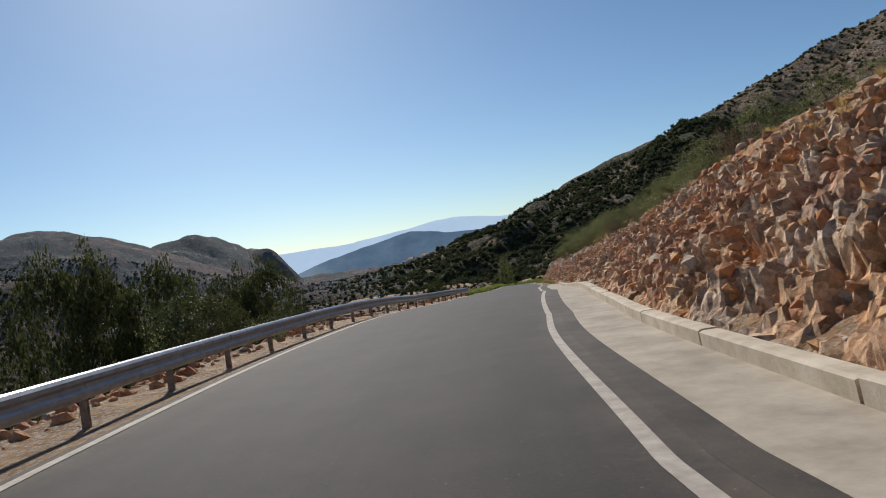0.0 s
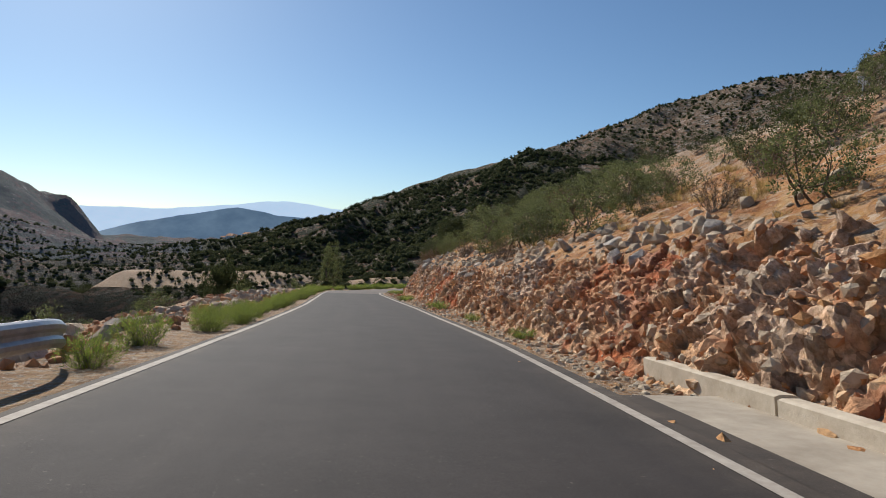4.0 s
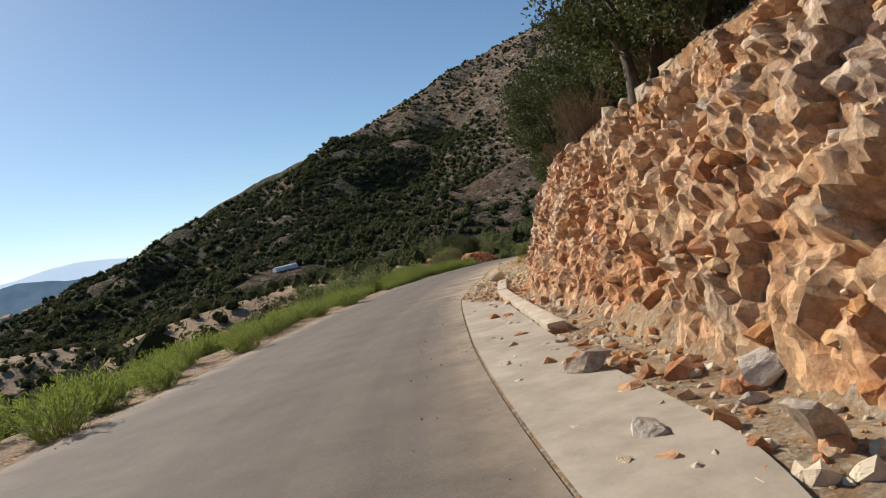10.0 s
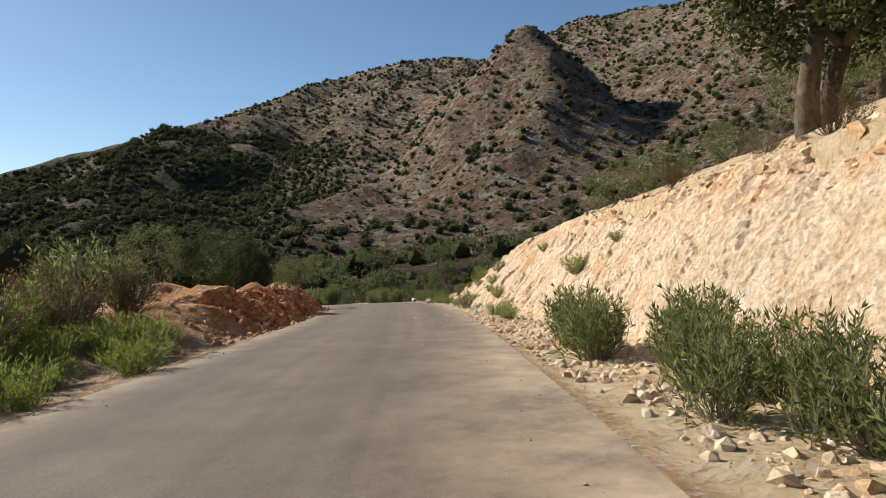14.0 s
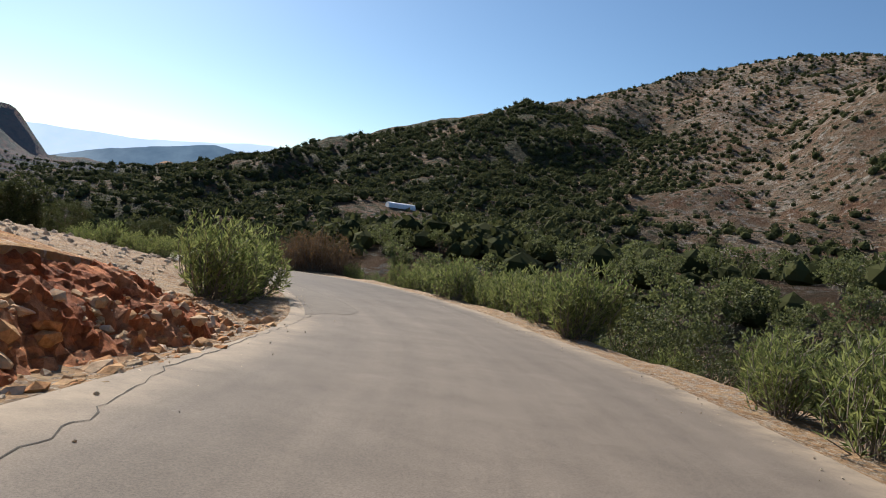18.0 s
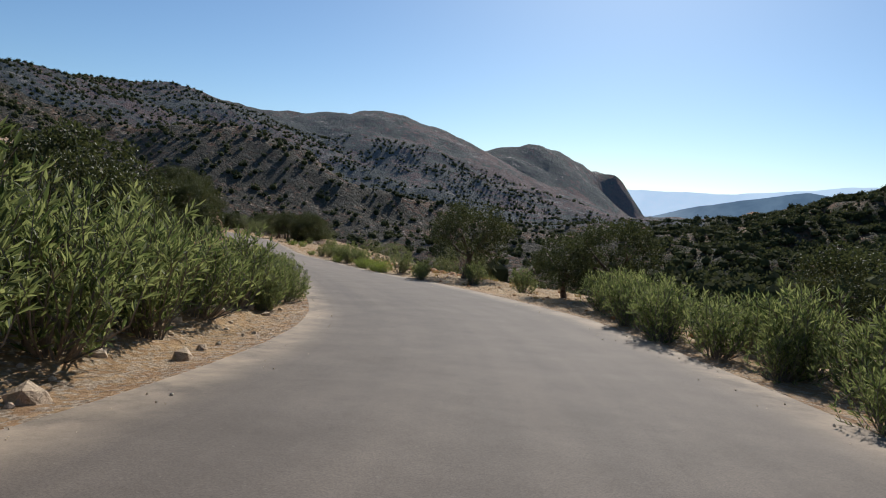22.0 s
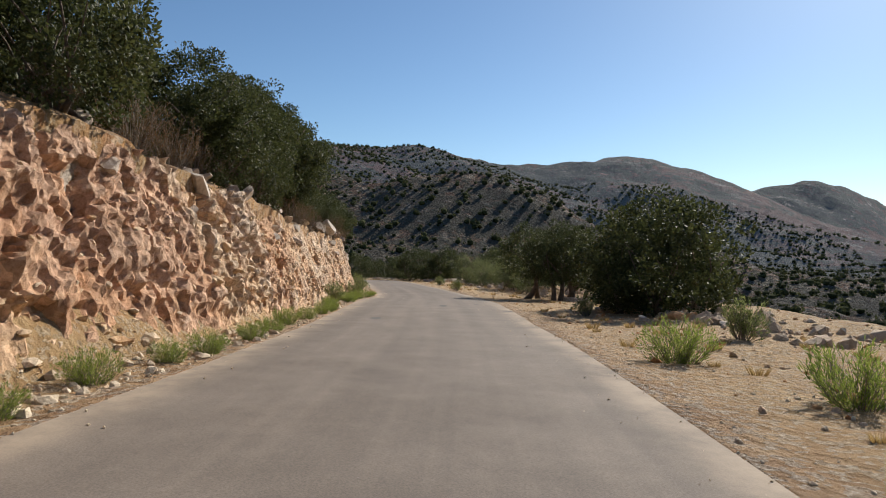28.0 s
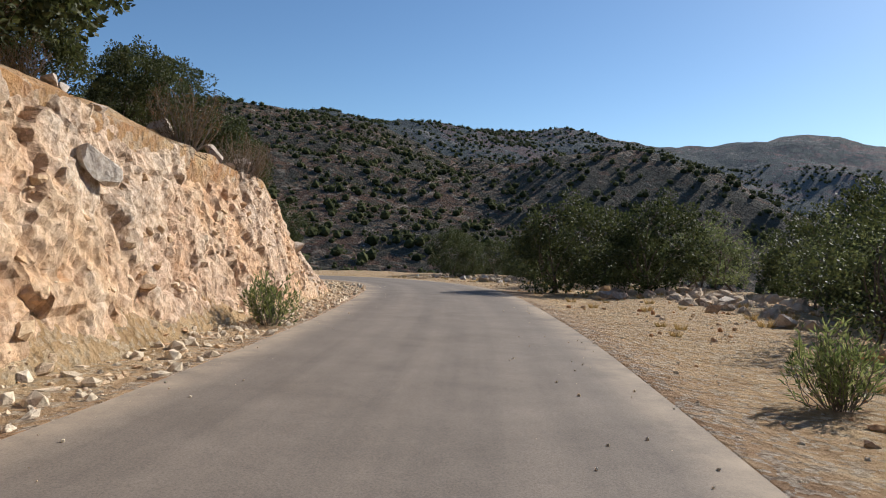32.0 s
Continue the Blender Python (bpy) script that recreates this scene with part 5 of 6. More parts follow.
for k in range(260):                       # olive grove beyond the bend
    w, r = radians(-rng.uniform(8, 80)), rng.uniform(28, 210)
    x, y = 80.9 - math.sin(w) * r, 209.4 + math.cos(w) * r
    if near_road(np.array([[x, y]]))[0][0] > 12:
        plant_at(GROVE_OLIVES, x, y, rng.uniform(0.95, 1.45))

tagged(mesh_object("dry_grass", np.vstack(STRAW_V), np.vstack(STRAW_F).tolist(), M_STRAW, False), "dry straw-coloured grass tufts on the verges", "grass", kind="stuff")

for kinds in (OAKS, CAROBS, OLIVES, SCRUB, BUSHES, OLEANDERS, BROWN_OLEANDERS, WEEDS, OAK_BUSHES, GROVE_OLIVES):
    for o in kinds:                        # a plant that found no place goes
        if not o.get("used"):
            for c in [*o.children_recursive, o]:
                bpy.data.objects.remove(c)

# ---- guard rail, kerb, gutter ----
def road_frame(u, d, h=0.0):
    """A place by the road and the pose of a thing there, x along the road, y to its left."""
    x, y = np.interp(u, U, LINE[:, 0]), np.interp(u, U, LINE[:, 1])
    z = np.interp(u, U, LINE[:, 2])
    t = Vector([np.interp(u, U, TAN[:, k]) for k in range(3)]).normalized()
    s = Vector((np.interp(u, U, SIDE[:, 0]), np.interp(u, U, SIDE[:, 1]), 0)).normalized()
    up = s.cross(t)
    m = Matrix((t, -s, up)).transposed().to_4x4()
    m.translation = Vector((x, y, z)) + s * d + up * h
    return m


def sweep(profile, u0, u1, dfn, steps):
    """A closed profile (out, up) carried along the road."""
    v, f, n = [], [], len(profile)
    for i in range(steps + 1):
        u = u0 + (u1 - u0) * i / steps
        m = road_frame(u, dfn(u))
        v.extend([m @ Vector((0, a, b)) for a, b in profile])
    for i in range(steps):
        for k in range(n):
            f.append((i * n + k, i * n + (k + 1) % n, (i + 1) * n + (k + 1) % n, (i + 1) * n + k))
    f.append(tuple(range(n)))
    f.append(tuple(range(steps * n, steps * n + n)))
    return v, f


def box(x0, x1, y0, y1, z0, z1, bevel=0.01):
    bm = bmesh.new()
    bmesh.ops.create_cube(bm, size=1)
    for w in bm.verts:
        w.co = (x0 + (w.co.x + 0.5) * (x1 - x0), y0 + (w.co.y + 0.5) * (y1 - y0), z0 + (w.co.z + 0.5) * (z1 - z0))
    if bevel:
        bmesh.ops.bevel(bm, geom=bm.edges[:], offset=bevel, segments=1, affect="EDGES")
    return bm


def bm_part(name, bm, mat, parent, label=""):
    me = bpy.data.meshes.new(name)
    bm.to_mesh(me)
    bm.free()
    me.materials.append(mat)
    ob = new(name, me)
    ob.parent = parent
    if label:
        tagged(ob, label)
    return ob


def build_guard_rail():
    rail = tagged(new("guard_rail"), "galvanised steel guard rail on rusty posts beside the drop", "guard rail")
    at = lambda u: float(lut(LEFT, u)) - 0.62
    w = [(0.0, 0.30), (0.03, 0.32), (0.06, 0.36), (0.06, 0.41), (0.02, 0.45), (0.02, 0.49), (0.06, 0.53), (0.06, 0.58), (0.03, 0.62), (0.0, 0.64)]
    prof = [(-a, b) for a, b in w] + [(-a - 0.006 + 0.012, b) for a, b in reversed(w)]
    u, k = -1.8, 0
    ends = np.arange(-1.8, 4.7, 0.4)
    for a, b in zip(ends[:-1], ends[1:]):
        v, f = sweep(prof, a, b + 0.012, lambda q: at(q) + (0.006 if int(round(a / 0.4)) % 2 else 0.0), 6)
        mesh_object("rail_beam", v, f, M_STEEL, False, rail)
    v, f = [], []
    n = len(prof)
    for i in range(9):                      # curled end of the rail, bent down and away
        q = i / 8
        m = road_frame(4.6 + 0.14 * q, at(4.6) - 0.45 * q * q, -0.16 * q * q)
        v.extend([m @ Vector((0, x, y)) for x, y in prof])
    for i in range(8):
        for j in range(n):
            f.append((i * n + j, i * n + (j + 1) % n, (i + 1) * n + (j + 1) % n, (i + 1) * n + j))
    mesh_object("rail_end", v, f, M_STEEL, False, rail)
    first_post = None
    for i, q in enumerate(np.arange(-1.7, 4.65, 0.2)):
        m = road_frame(q, at(q) - 0.05)
        m = Matrix.Translation(m.translation) @ Euler((0, 0, math.atan2(m[1][0], m[0][0]))).to_matrix().to_4x4()
        if first_post is None:
            bm = box(-0.03, 0.03, -0.05, 0.05, -0.5, 0.58, 0.004)
            first_post = bm_part("post", bm, M_POST, rail)
            spacer = bm_part("spacer", box(-0.05, 0.05, -0.075, -0.045, 0.36, 0.56, 0.004), M_STEEL, first_post)
            first_post.matrix_basis = m
        else:
            c = first_post.copy()
            scene.collection.objects.link(c)
            c.matrix_basis = m
            e = spacer.copy()
            scene.collection.objects.link(e)
            e.parent = c
        if i % 4 == 2:
            r = bm_part("reflector", box(-0.015, 0.015, -0.02, 0.02, 0.50, 0.58, 0.004), M_PAINT, rail, "small pale reflector on the rail")
            r.matrix_basis = m @ pose(0, -0.11, 0.02)


build_guard_rail()


def build_kerb(lo, hi, step, off, tilt, height, gaps=(), label="weathered cast concrete kerb along the gutter"):
    kerb = tagged(new("kerb"), label, "kerb", kind="structure")
    u = lo
    while u < hi:
        if not any(a < u < b for a, b in gaps):
            h = height * rng_k.uniform(0.85, 1.05)
            prof = [(0.0, -0.1), (0.02, h * 0.9), (-0.03, h), (-0.20, h), (-0.24, h * 0.9), (-0.26, -0.1)]
            v, f = sweep(prof, u + 0.001, u + step - 0.003, lambda q: float(lut(RIGHT, q)) + off + rng_off, 5)
            mesh_object("kerb_stone", v, f, M_CONCRETE, False, kerb)
        u += step


rng_k = np.random.default_rng(3)
rng_off = 0.0
build_kerb(-2, 4.55, 0.26, 1.14, 0, 0.2, gaps=((3.95, 4.12),))
build_kerb(10.7, 11.4, 0.35, 1.05, 0, 0.09, label="broken concrete kerb half buried in rubble")
ob, a, b = strip("gutter", 9.95, 11.4, lambda u: lut(RIGHT, u) + 0.03, lambda u: lut(RIGHT, u) + 0.08 + 0.92 * smooth(9.95, 10.3, u) * smooth(11.4, 11.1, u), lambda u, d: 0 * u + 0.012, M_DUSTY, 4)
tagged(ob, "concrete gutter strewn with stones", "gutter", kind="structure")
ob, a, b = strip("dark_shoulder", -2, 4.6, lambda u: lut(RIGHT, u) - 0.02, lambda u: lut(RIGHT, u) + 0.27, lambda u, d: 0 * u + 0.002, M_ASPHALT, 2)
set_attr(ob, "worn", a * 0)
set_attr(ob, "dust", a * 0 + 0.1)
tagged(ob, "dark tarmac strip beside the gutter", "road", kind="structure")
# low kerb inside the bend
bend = tagged(new("kerb"), "low pale concrete kerb inside the bend", "kerb", kind="structure")
for q in np.arange(20.4, 21.7, 0.2):
    v, f = sweep([(0.0, -0.2), (0.0, 0.22), (0.22, 0.24), (0.24, -0.2)], q, q + 0.197, lambda w: float(lut(LEFT, w)) - 0.75, 4)
    mesh_object("kerb_stone", v, f, M_CONCRETE, False, bend)


def build_greenhouse():
    gh = tagged(new("tunnel_greenhouse"), "white plastic tunnel greenhouse on a bare terrace", "greenhouse")
    v, f = [], []
    L, R, n = 18.0, 3.6, 14
    for i in range(7):
        for k in range(n + 1):
            w = math.pi * k / n
            r = R * (1 + 0.012 * ((i * 7 + k * 3) % 5 - 2))
            v.append((L * (i / 6 - 0.5), math.cos(w) * r, math.sin(w) * r * 0.95))
    f = grid_faces(7, n + 1)
    mesh_object("cover", v, f, M_WHITE, True, gh)
    for i, x in ((0, -L / 2 + 0.02), (1, L / 2 - 0.02)):
        w = [(x, math.cos(math.pi * k / n) * R * 0.98, math.sin(math.pi * k / n) * R * 0.93) for k in range(n + 1)]
        mesh_object("end_wall", w, [tuple(range(n + 1))], M_WHITE, False, gh)
    hoop = None
    for i in range(10):
        pts = [(0, math.cos(math.pi * k / n) * (R + 0.05), math.sin(math.pi * k / n) * (R * 0.95 + 0.05)) for k in range(n + 1)]
        if hoop is None:
            vv, ff = tube(pts, [0.04] * (n + 1), 5)
            hoop = mesh_object("hoop", vv, ff, M_STEEL, True, gh)
            hoop.location.x = -L / 2
        else:
            c = hoop.copy()
            scene.collection.objects.link(c)
            c.location.x = L * (i / 9 - 0.5)
    gh.matrix_basis = pose(158, 611, drop_on(158, 611) - 0.1, 0, 0, 10)


build_greenhouse()


# ---- rocks ----
def rock_mesh(name, mat, seed, sub=2, rough=0.3):
    g = np.random.default_rng(seed)
    bm = bmesh.new()
    bmesh.ops.create_icosphere(bm, subdivisions=sub, radius=0.5)
    for k in range(14):                      # knocked-off flats
        d = Vector(g.normal(size=3)).normalized()
        h = g.uniform(0.17, 0.38)
        for w in bm.verts:
            over = w.co.dot(d) - h
            if over > 0:
                w.co -= d * over
    st = Vector(g.uniform(0.7, 1.25, 3))
    for w in bm.verts:
        w.co = Vector((w.co.x * st.x, w.co.y * st.y, w.co.z * st.z * 0.85)) * (1 + rough * 0.35 * noise.noise(w.co * 4 + Vector((seed, 0, 0))))
    me = bpy.data.meshes.new(name)
    bm.to_mesh(me)
    bm.free()
    me.materials.append(mat)
    return me


ROCKS = [rock_mesh("rock", M_CRAG if k % 3 else M_FRAG, 200 + k, 3) for k in range(9)]
PALE = [rock_mesh("rock", M_PALE, 230 + k) for k in range(4)]


def rock(u, d, size, meshes=None, label="angular limestone rock lying beside the road", sink=0.25, lift=0.0):
    me = (meshes or ROCKS)[int(rng.integers(len(meshes or ROCKS)))]
    x, y, a = at_road(u, d)
    ob = new("rock", me)
    k = Vector(rng.uniform(0.8, 1.2, 3)) * size
    ob.matrix_basis = pose(x, y, drop_on(x, y) + size * (0.36 - sink) + lift, rng.uniform(-25, 25), rng.uniform(-25, 25), rng.uniform(0, 360)) @ Matrix.Diagonal((*k, 1))
    tagged(ob, label, "rock", "rocks beside the road")
    return ob


def rocks(n, lo, hi, edge, a, b, smin, smax, meshes=None, label="angular limestone rock lying beside the road", sink=0.25):
    for k in range(n):
        u = rng.uniform(lo, hi)
        rock(u, edge(u) + rng.uniform(a, b), rng.uniform(smin, smax), meshes, label, sink)


GREY = ROCKS[1:3] + ROCKS[4:6]
rocks(60, 2.6, 10.4, le_at, -3.4, -1.7, 0.4, 0.8)                 # spoil on the drop side
rocks(15, 0, 4.2, le_at, -2.6, -1.2, 0.15, 0.4)
rocks(25, 4.6, 11.8, re_at, 0.6, 1.8, 0.15, 0.45)
rocks(30, 10.6, 16.4, re_at, 0.8, 2.8, 0.15, 0.4, PALE, "pale angular stone fallen from the cutting")
for u, d, k in ((10.46, 1.4, 0.48), (10.34, 2.2, 0.5), (10.24, 1.8, 0.45), (10.2, 2.3, 0.35), (10.6, 1.5, 0.25)):
    rock(u, d, k, None, "angular rock fallen on the gutter", 0.1)
rock(11.9, 1.75, 0.75, ROCKS, "large split boulder fallen on the verge", 0.15)
rock(13.34, 0.85, 0.22, [rock_mesh("rock", M_DARKSTONE, 250)], "grey rounded stone lying on the road", 0.05)
rock(12.98, 1.25, 0.11, PALE, "small stone lying on the road", 0.05)
for u, d in rocks_near_bend:
    rock(u, d, 0.7, PALE, "pale limestone rock beside the oleanders", 0.2)
rocks(26, 15.2, 19.1, le_at, -0.6, -0.15, 0.15, 0.3, ROCKS[::3], "red earthy clod at the foot of the bank")
rocks(40, 29.2, 36, re_at, 3.4, 5.4, 0.35, 0.75)                  # spoil on the outer verge
rocks(20, 22, 28.5, re_at, 3.0, 7, 0.2, 0.5)
rocks(36, 25.2, 27.4, re_at, 2.4, 9, 0.25, 0.75)
rocks(16, 22.5, 26.5, le_at, -10, -2.0, 0.25, 0.6)
for u, k in ((30.45, 0.9), (30.52, 0.75), (30.6, 1.0), (30.68, 0.8), (30.76, 0.7), (30.9, 0.7), (28.4, 0.9), (28.25, 0.8)):
    rock(u, top_l(u) - 0.1, k, GREY, "tall grey limestone crag on the cutting's lip", 0.05)
rock(25.58, -4.6, 1.1, ROCKS, "large weathered limestone boulder in dry grass")
rocks(60, 26.8, 33.6, top_l, -0.6, 0.3, 0.3, 0.75, GREY, "grey weathered limestone crag on the cutting's lip", 0.2)
rocks(44, 3.5, 12, top_r, -0.5, 0.9, 0.25, 0.75, GREY, "grey weathered limestone crag on the cutting's lip", 0.2)


def rubble(name, label, n, place, smin, smax, mat, seed):
    """Small stones too many to count, in one mesh."""
    g = np.random.default_rng(seed)
    bm = bmesh.new()
    bmesh.ops.create_icosphere(bm, subdivisions=1, radius=0.5)
    base = np.array([w.co for w in bm.verts])
    tri = np.array([[w.index for w in f.verts] for f in bm.faces])
    bm.free()
    v, f = [], []
    for k in range(n):
        x, y, z = place(g)
        s = smin + (smax - smin) * g.uniform() ** 2.5
        r = Euler(g.uniform(0, 6.28, 3)).to_matrix()
        b = base * g.uniform(0.75, 1.2, (len(base), 1)) * g.uniform(0.55, 1.2, 3)
        v.append(b @ np.array(r) * s + (x, y, z))
        f.append(tri + k * len(base))
    ob = mesh_object(name, np.vstack(v), np.vstack(f).tolist(), mat, False)
    tagged(ob, label, "stones", kind="stuff")


def bank_spot(side, lo, hi, a, b):
    """Somewhere on the verge or bank; a and b from 0 at the tarmac to 1 at the top."""
    def place(g):
        u = g.uniform(lo, hi)
        e, t = (re_at(u), top_r(u)) if side > 0 else (le_at(u), top_l(u))
        d = e + (t - e) * g.uniform(a, b)
        x, y, w = at_road(u, d)
        return x, y, drop_on(x, y)
    return place


rubble("rubble", "broken limestone rubble on the red cutting", 3200, bank_spot(1, -1, 5, 0.32, 1.05), 0.05, 0.36, M_REDROCK, 1)
rubble("rubble", "stones on the slope above the cutting", 1800, bank_spot(1, 3.5, 11, 1.0, 1.9), 0.06, 0.5, M_LIME, 17)
rubble("rubble", "pale limestone rubble on the cutting", 900, bank_spot(1, -1, 5, 0.32, 1.05), 0.05, 0.4, M_LIME, 2)
rubble("rubble", "broken rock on the orange cutting", 1600, bank_spot(1, 4.6, 11.8, 0.15, 1.0), 0.05, 0.32, M_REDROCK, 3)
rubble("rubble", "pale chippings at the foot of the cutting", 5200, bank_spot(1, 4.6, 17.0, 0.06, 0.5), 0.03, 0.20, M_PALE, 4)
rubble("rubble", "stony spoil behind the guard rail", 2600, bank_spot(-1, -1, 10, 0.25, 1.0), 0.05, 0.45, M_REDROCK, 5)
rubble("rubble", "pale spoil heaped along the drop", 700, bank_spot(-1, 2.6, 10.4, 0.45, 0.9), 0.15, 0.7, M_LIME, 15)
rubble("rubble", "spoil heaped along the outer verge", 1300, bank_spot(1, 29, 36, 0.5, 0.85), 0.12, 0.6, M_LIME, 16)
rubble("rubble", "loose chippings along the left cutting", 2200, bank_spot(-1, 26, 34.5, 0.05, 0.55), 0.03, 0.22, M_PALE, 6)
rubble("rubble", "stones on the dry outer verge", 5000, bank_spot(1, 22.5, 36, 0.1, 1.2), 0.02, 0.18, M_FRAG, 7)
rubble("rubble", "spoil and broken rock on the outer verge", 1500, bank_spot(1, 24.9, 27.6, 0.45, 1.6), 0.08, 0.5, M_FRAG, 19)
rubble("rubble", "fine gravel along the outer verge", 5000, bank_spot(1, 24, 34, 0.0, 0.6), 0.015, 0.07, M_PALE, 18)
rubble("rubble", "stones on the dry grassy slope", 2200, bank_spot(-1, 19.5, 27, 0.1, 2.6), 0.05, 0.35, M_LIME, 8)
rubble("rubble", "clods along the red bank", 1200, bank_spot(-1, 15, 18.3, 0.1, 1.0), 0.04, 0.25, M_REDROCK, 9)


# ---- scrub on the slopes round about ----
def scrub_cover(name, label, n, area, smin, smax, mat, seed, quads=36, lo=0.10, hi=0.17, core=0.85):
    g = np.random.default_rng(seed)
    bm = bmesh.new()
    bmesh.ops.create_icosphere(bm, subdivisions=1, radius=0.5)
    base = np.array([w.co for w in bm.verts])
    tri = np.array([[w.index for w in f.verts] for f in bm.faces])
    bm.free()
    v, f, count = [], [], 0
    made = 0
    while made < n:
        p = area(g)
        if p is None:
            continue
        x, y = p
        z = drop_on(x, y)
        s = (smin + (smax - smin) * g.uniform() ** 1.6) * np.array((1, 1, g.uniform(0.7, 1.0)))
        b = base * g.uniform(0.8, 1.1, (len(base), 1)) * s * core + (x, y, z + s[2] * 0.30)
        v.append(b)
        f.extend((tri + count).tolist())
        count += len(b)
        o = g.normal(size=(quads, 3))
        o /= np.linalg.norm(o, axis=1)[:, None]
        o[:, 2] = np.abs(o[:, 2]) * 1.1 - 0.15
        c = np.array((x, y, z + s[2] * 0.3)) + o * s * 0.47
        q, ff = leaves(c, o + g.normal(size=(quads, 3)) * 0.6, g.uniform(lo, hi, quads) * s[0], g.uniform(lo, hi, quads) * 0.8 * s[0], g)
        v.append(q)
        f.extend((np.array(ff) + count).tolist())
        count += len(q)
        made += 1
    ob = mesh_object(name, np.vstack(v), f, mat, False)
    tagged(ob, label, "scrub", kind="stuff")


def sector(a0, a1, r0, r1, eye=(40, 180), keep=0.0, scale=60.0):
    def area(g):
        a, r = radians(g.uniform(a0, a1)), math.sqrt(g.uniform(r0 * r0, r1 * r1))
        x, y = eye[0] - math.sin(a) * r, eye[1] + math.cos(a) * r
        edge = min(math.degrees(a) - a0, a1 - math.degrees(a)) / 9.0
        if math.hypot(x - 150, y - 592) < 32 or g.uniform() > edge or near_road(np.array([[x, y]]))[0][0] < 48 or noise.noise(Vector((x / scale, y / scale, 3.3))) < keep:
            return None
        return x, y
    return area


scrub_cover("hill_scrub", "dark evergreen bushes dotted over the slope", 7200, sector(-88, -20, 110, 1450, keep=-0.35), 2.2, 9.0, M_OAK_FAR, 21, 22, 0.13, 0.22)
scrub_cover("hill_scrub", "dense dark oak scrub on the lower slope", 8200, sector(-38, 12, 150, 1000, keep=-0.4), 3.5, 9.5, M_OAK_FAR, 22, 22, 0.13, 0.22)
scrub_cover("hill_scrub", "grey-green bushes over the western slope", 17000, sector(5, 110, 110, 1250, keep=-0.35), 1.8, 6.5, M_OAK_FAR, 23, 13, 0.16, 0.28)
scrub_cover("hill_scrub", "low bushes on the mountain above the road", 1200, sector(-150, -60, 40, 400, keep=-0.2), 1.0, 3.2, M_OAK_FAR, 24)


def inner_area(g):
    x, y = g.uniform(-40, 110), g.uniform(120, 290)
    d, s, i = near_road(np.array([[x, y]]))
    return (x, y) if (8 if U[i[0]] < 17 else 24) < d[0] < 60 and s[0] < 0 else None


scrub_cover("hill_scrub", "low dark scrub inside the bend", 1500, inner_area, 0.8, 2.8, M_OAK_FAR, 25, 130, 0.05, 0.10, 0.7)


# ---- broken faces of the cuttings ----
def chip():
    """Corners and faces of a plain lump to be broken."""
    bm = bmesh.new()
    bmesh.ops.create_icosphere(bm, subdivisions=1, radius=0.5)
    out = np.array([w.co for w in bm.verts]), np.array([[w.index for w in f.verts] for f in bm.faces])
    bm.free()
    return out


LUMP, BOX = chip()


def angular(g):
    """A fragment with knocked-off flats."""
    c = LUMP * g.uniform(0.75, 1.2, (len(LUMP), 1))
    for k in range(3):
        d = g.normal(size=3)
        d /= np.linalg.norm(d)
        c = c - np.clip(c @ d - 0.2, 0, None)[:, None] * d
    return c


def face_spot(g, side, lo, hi, a, b):
    u = g.uniform(lo, hi)
    e = (re_at(u) + lut(R_VERGE, u)) if side > 0 else (le_at(u) - lut(L_VERGE, u))
    run = (lut(R_RUN, u) if side > 0 else lut(L_RUN, u)) * side
    x, y, w = at_road(u, float(e + run * g.uniform(a, b)))
    dip = 0.25 * noise.noise(Vector((u * 1.5, 0, 0)))
    turn = Euler((0.25 * g.normal() + side * 0.3, 0.16 * g.normal() + dip, w + math.pi / 2 + 0.3 * g.normal())).to_matrix()
    return x, y, drop_on(x, y), np.array(turn)


def fragments(name, label, n, side, lo, hi, a, b, smin, smax, mat, seed, flat=0.6):
    g = np.random.default_rng(seed)
    v, f = [], []
    for k in range(n):
        x, y, z, turn = face_spot(g, side, lo, hi, a, b)
        s = (smin + (smax - smin) * g.uniform() ** 3.5) * np.array((g.uniform(0.9, 1.6), g.uniform(0.8, 1.2), g.uniform(flat, 1.0)))
        v.append((angular(g) * s) @ turn.T + (x, y, z - 0.12 * s[2]))
        f.append(BOX + len(LUMP) * k)
    tagged(mesh_object(name, np.vstack(v), np.vstack(f).tolist(), mat, False, ground), label, kind="stuff")


fragments("fractured_face", "orange and grey fractured rock of the cutting", 7500, 1, 4.3, 11.7, -0.7, 1.0, 0.03, 0.22, M_FRAG, 61)
fragments("fractured_face", "broken rock on the high first cutting", 5200, 1, -1.5, 4.6, -0.05, 1.3, 0.03, 0.42, M_FRAG, 62)
fragments("fractured_face", "crumbling foot of the pale cutting", 5000, 1, 11.4, 16.0, -1.3, 0.12, 0.03, 0.26, M_FRAG_PALE, 63)
fragments("fractured_face", "pale broken lip of the cutting", 1400, 1, 11.4, 15.8, 0.85, 1.3, 0.05, 0.4, M_FRAG_PALE, 64)
fragments("fractured_face", "fractured limestone of the inner cutting", 5200, -1, 26.3, 34.0, -0.8, 0.8, 0.03, 0.2, M_FRAG_PALE, 65)
fragments("fractured_face", "clods and stones of the red bank", 2600, -1, 15.3, 19.2, -0.3, 0.6, 0.04, 0.28, M_FRAG, 66)
STONES = []
for k in range(8):
    g = np.random.default_rng(300 + k)
    me = bpy.data.meshes.new("stone")
    me.from_pydata([tuple(q) for q in angular(g)], [], BOX.tolist())
    me.materials.append(M_FRAG if k % 2 else M_FRAG_PALE)
    STONES.append(me)
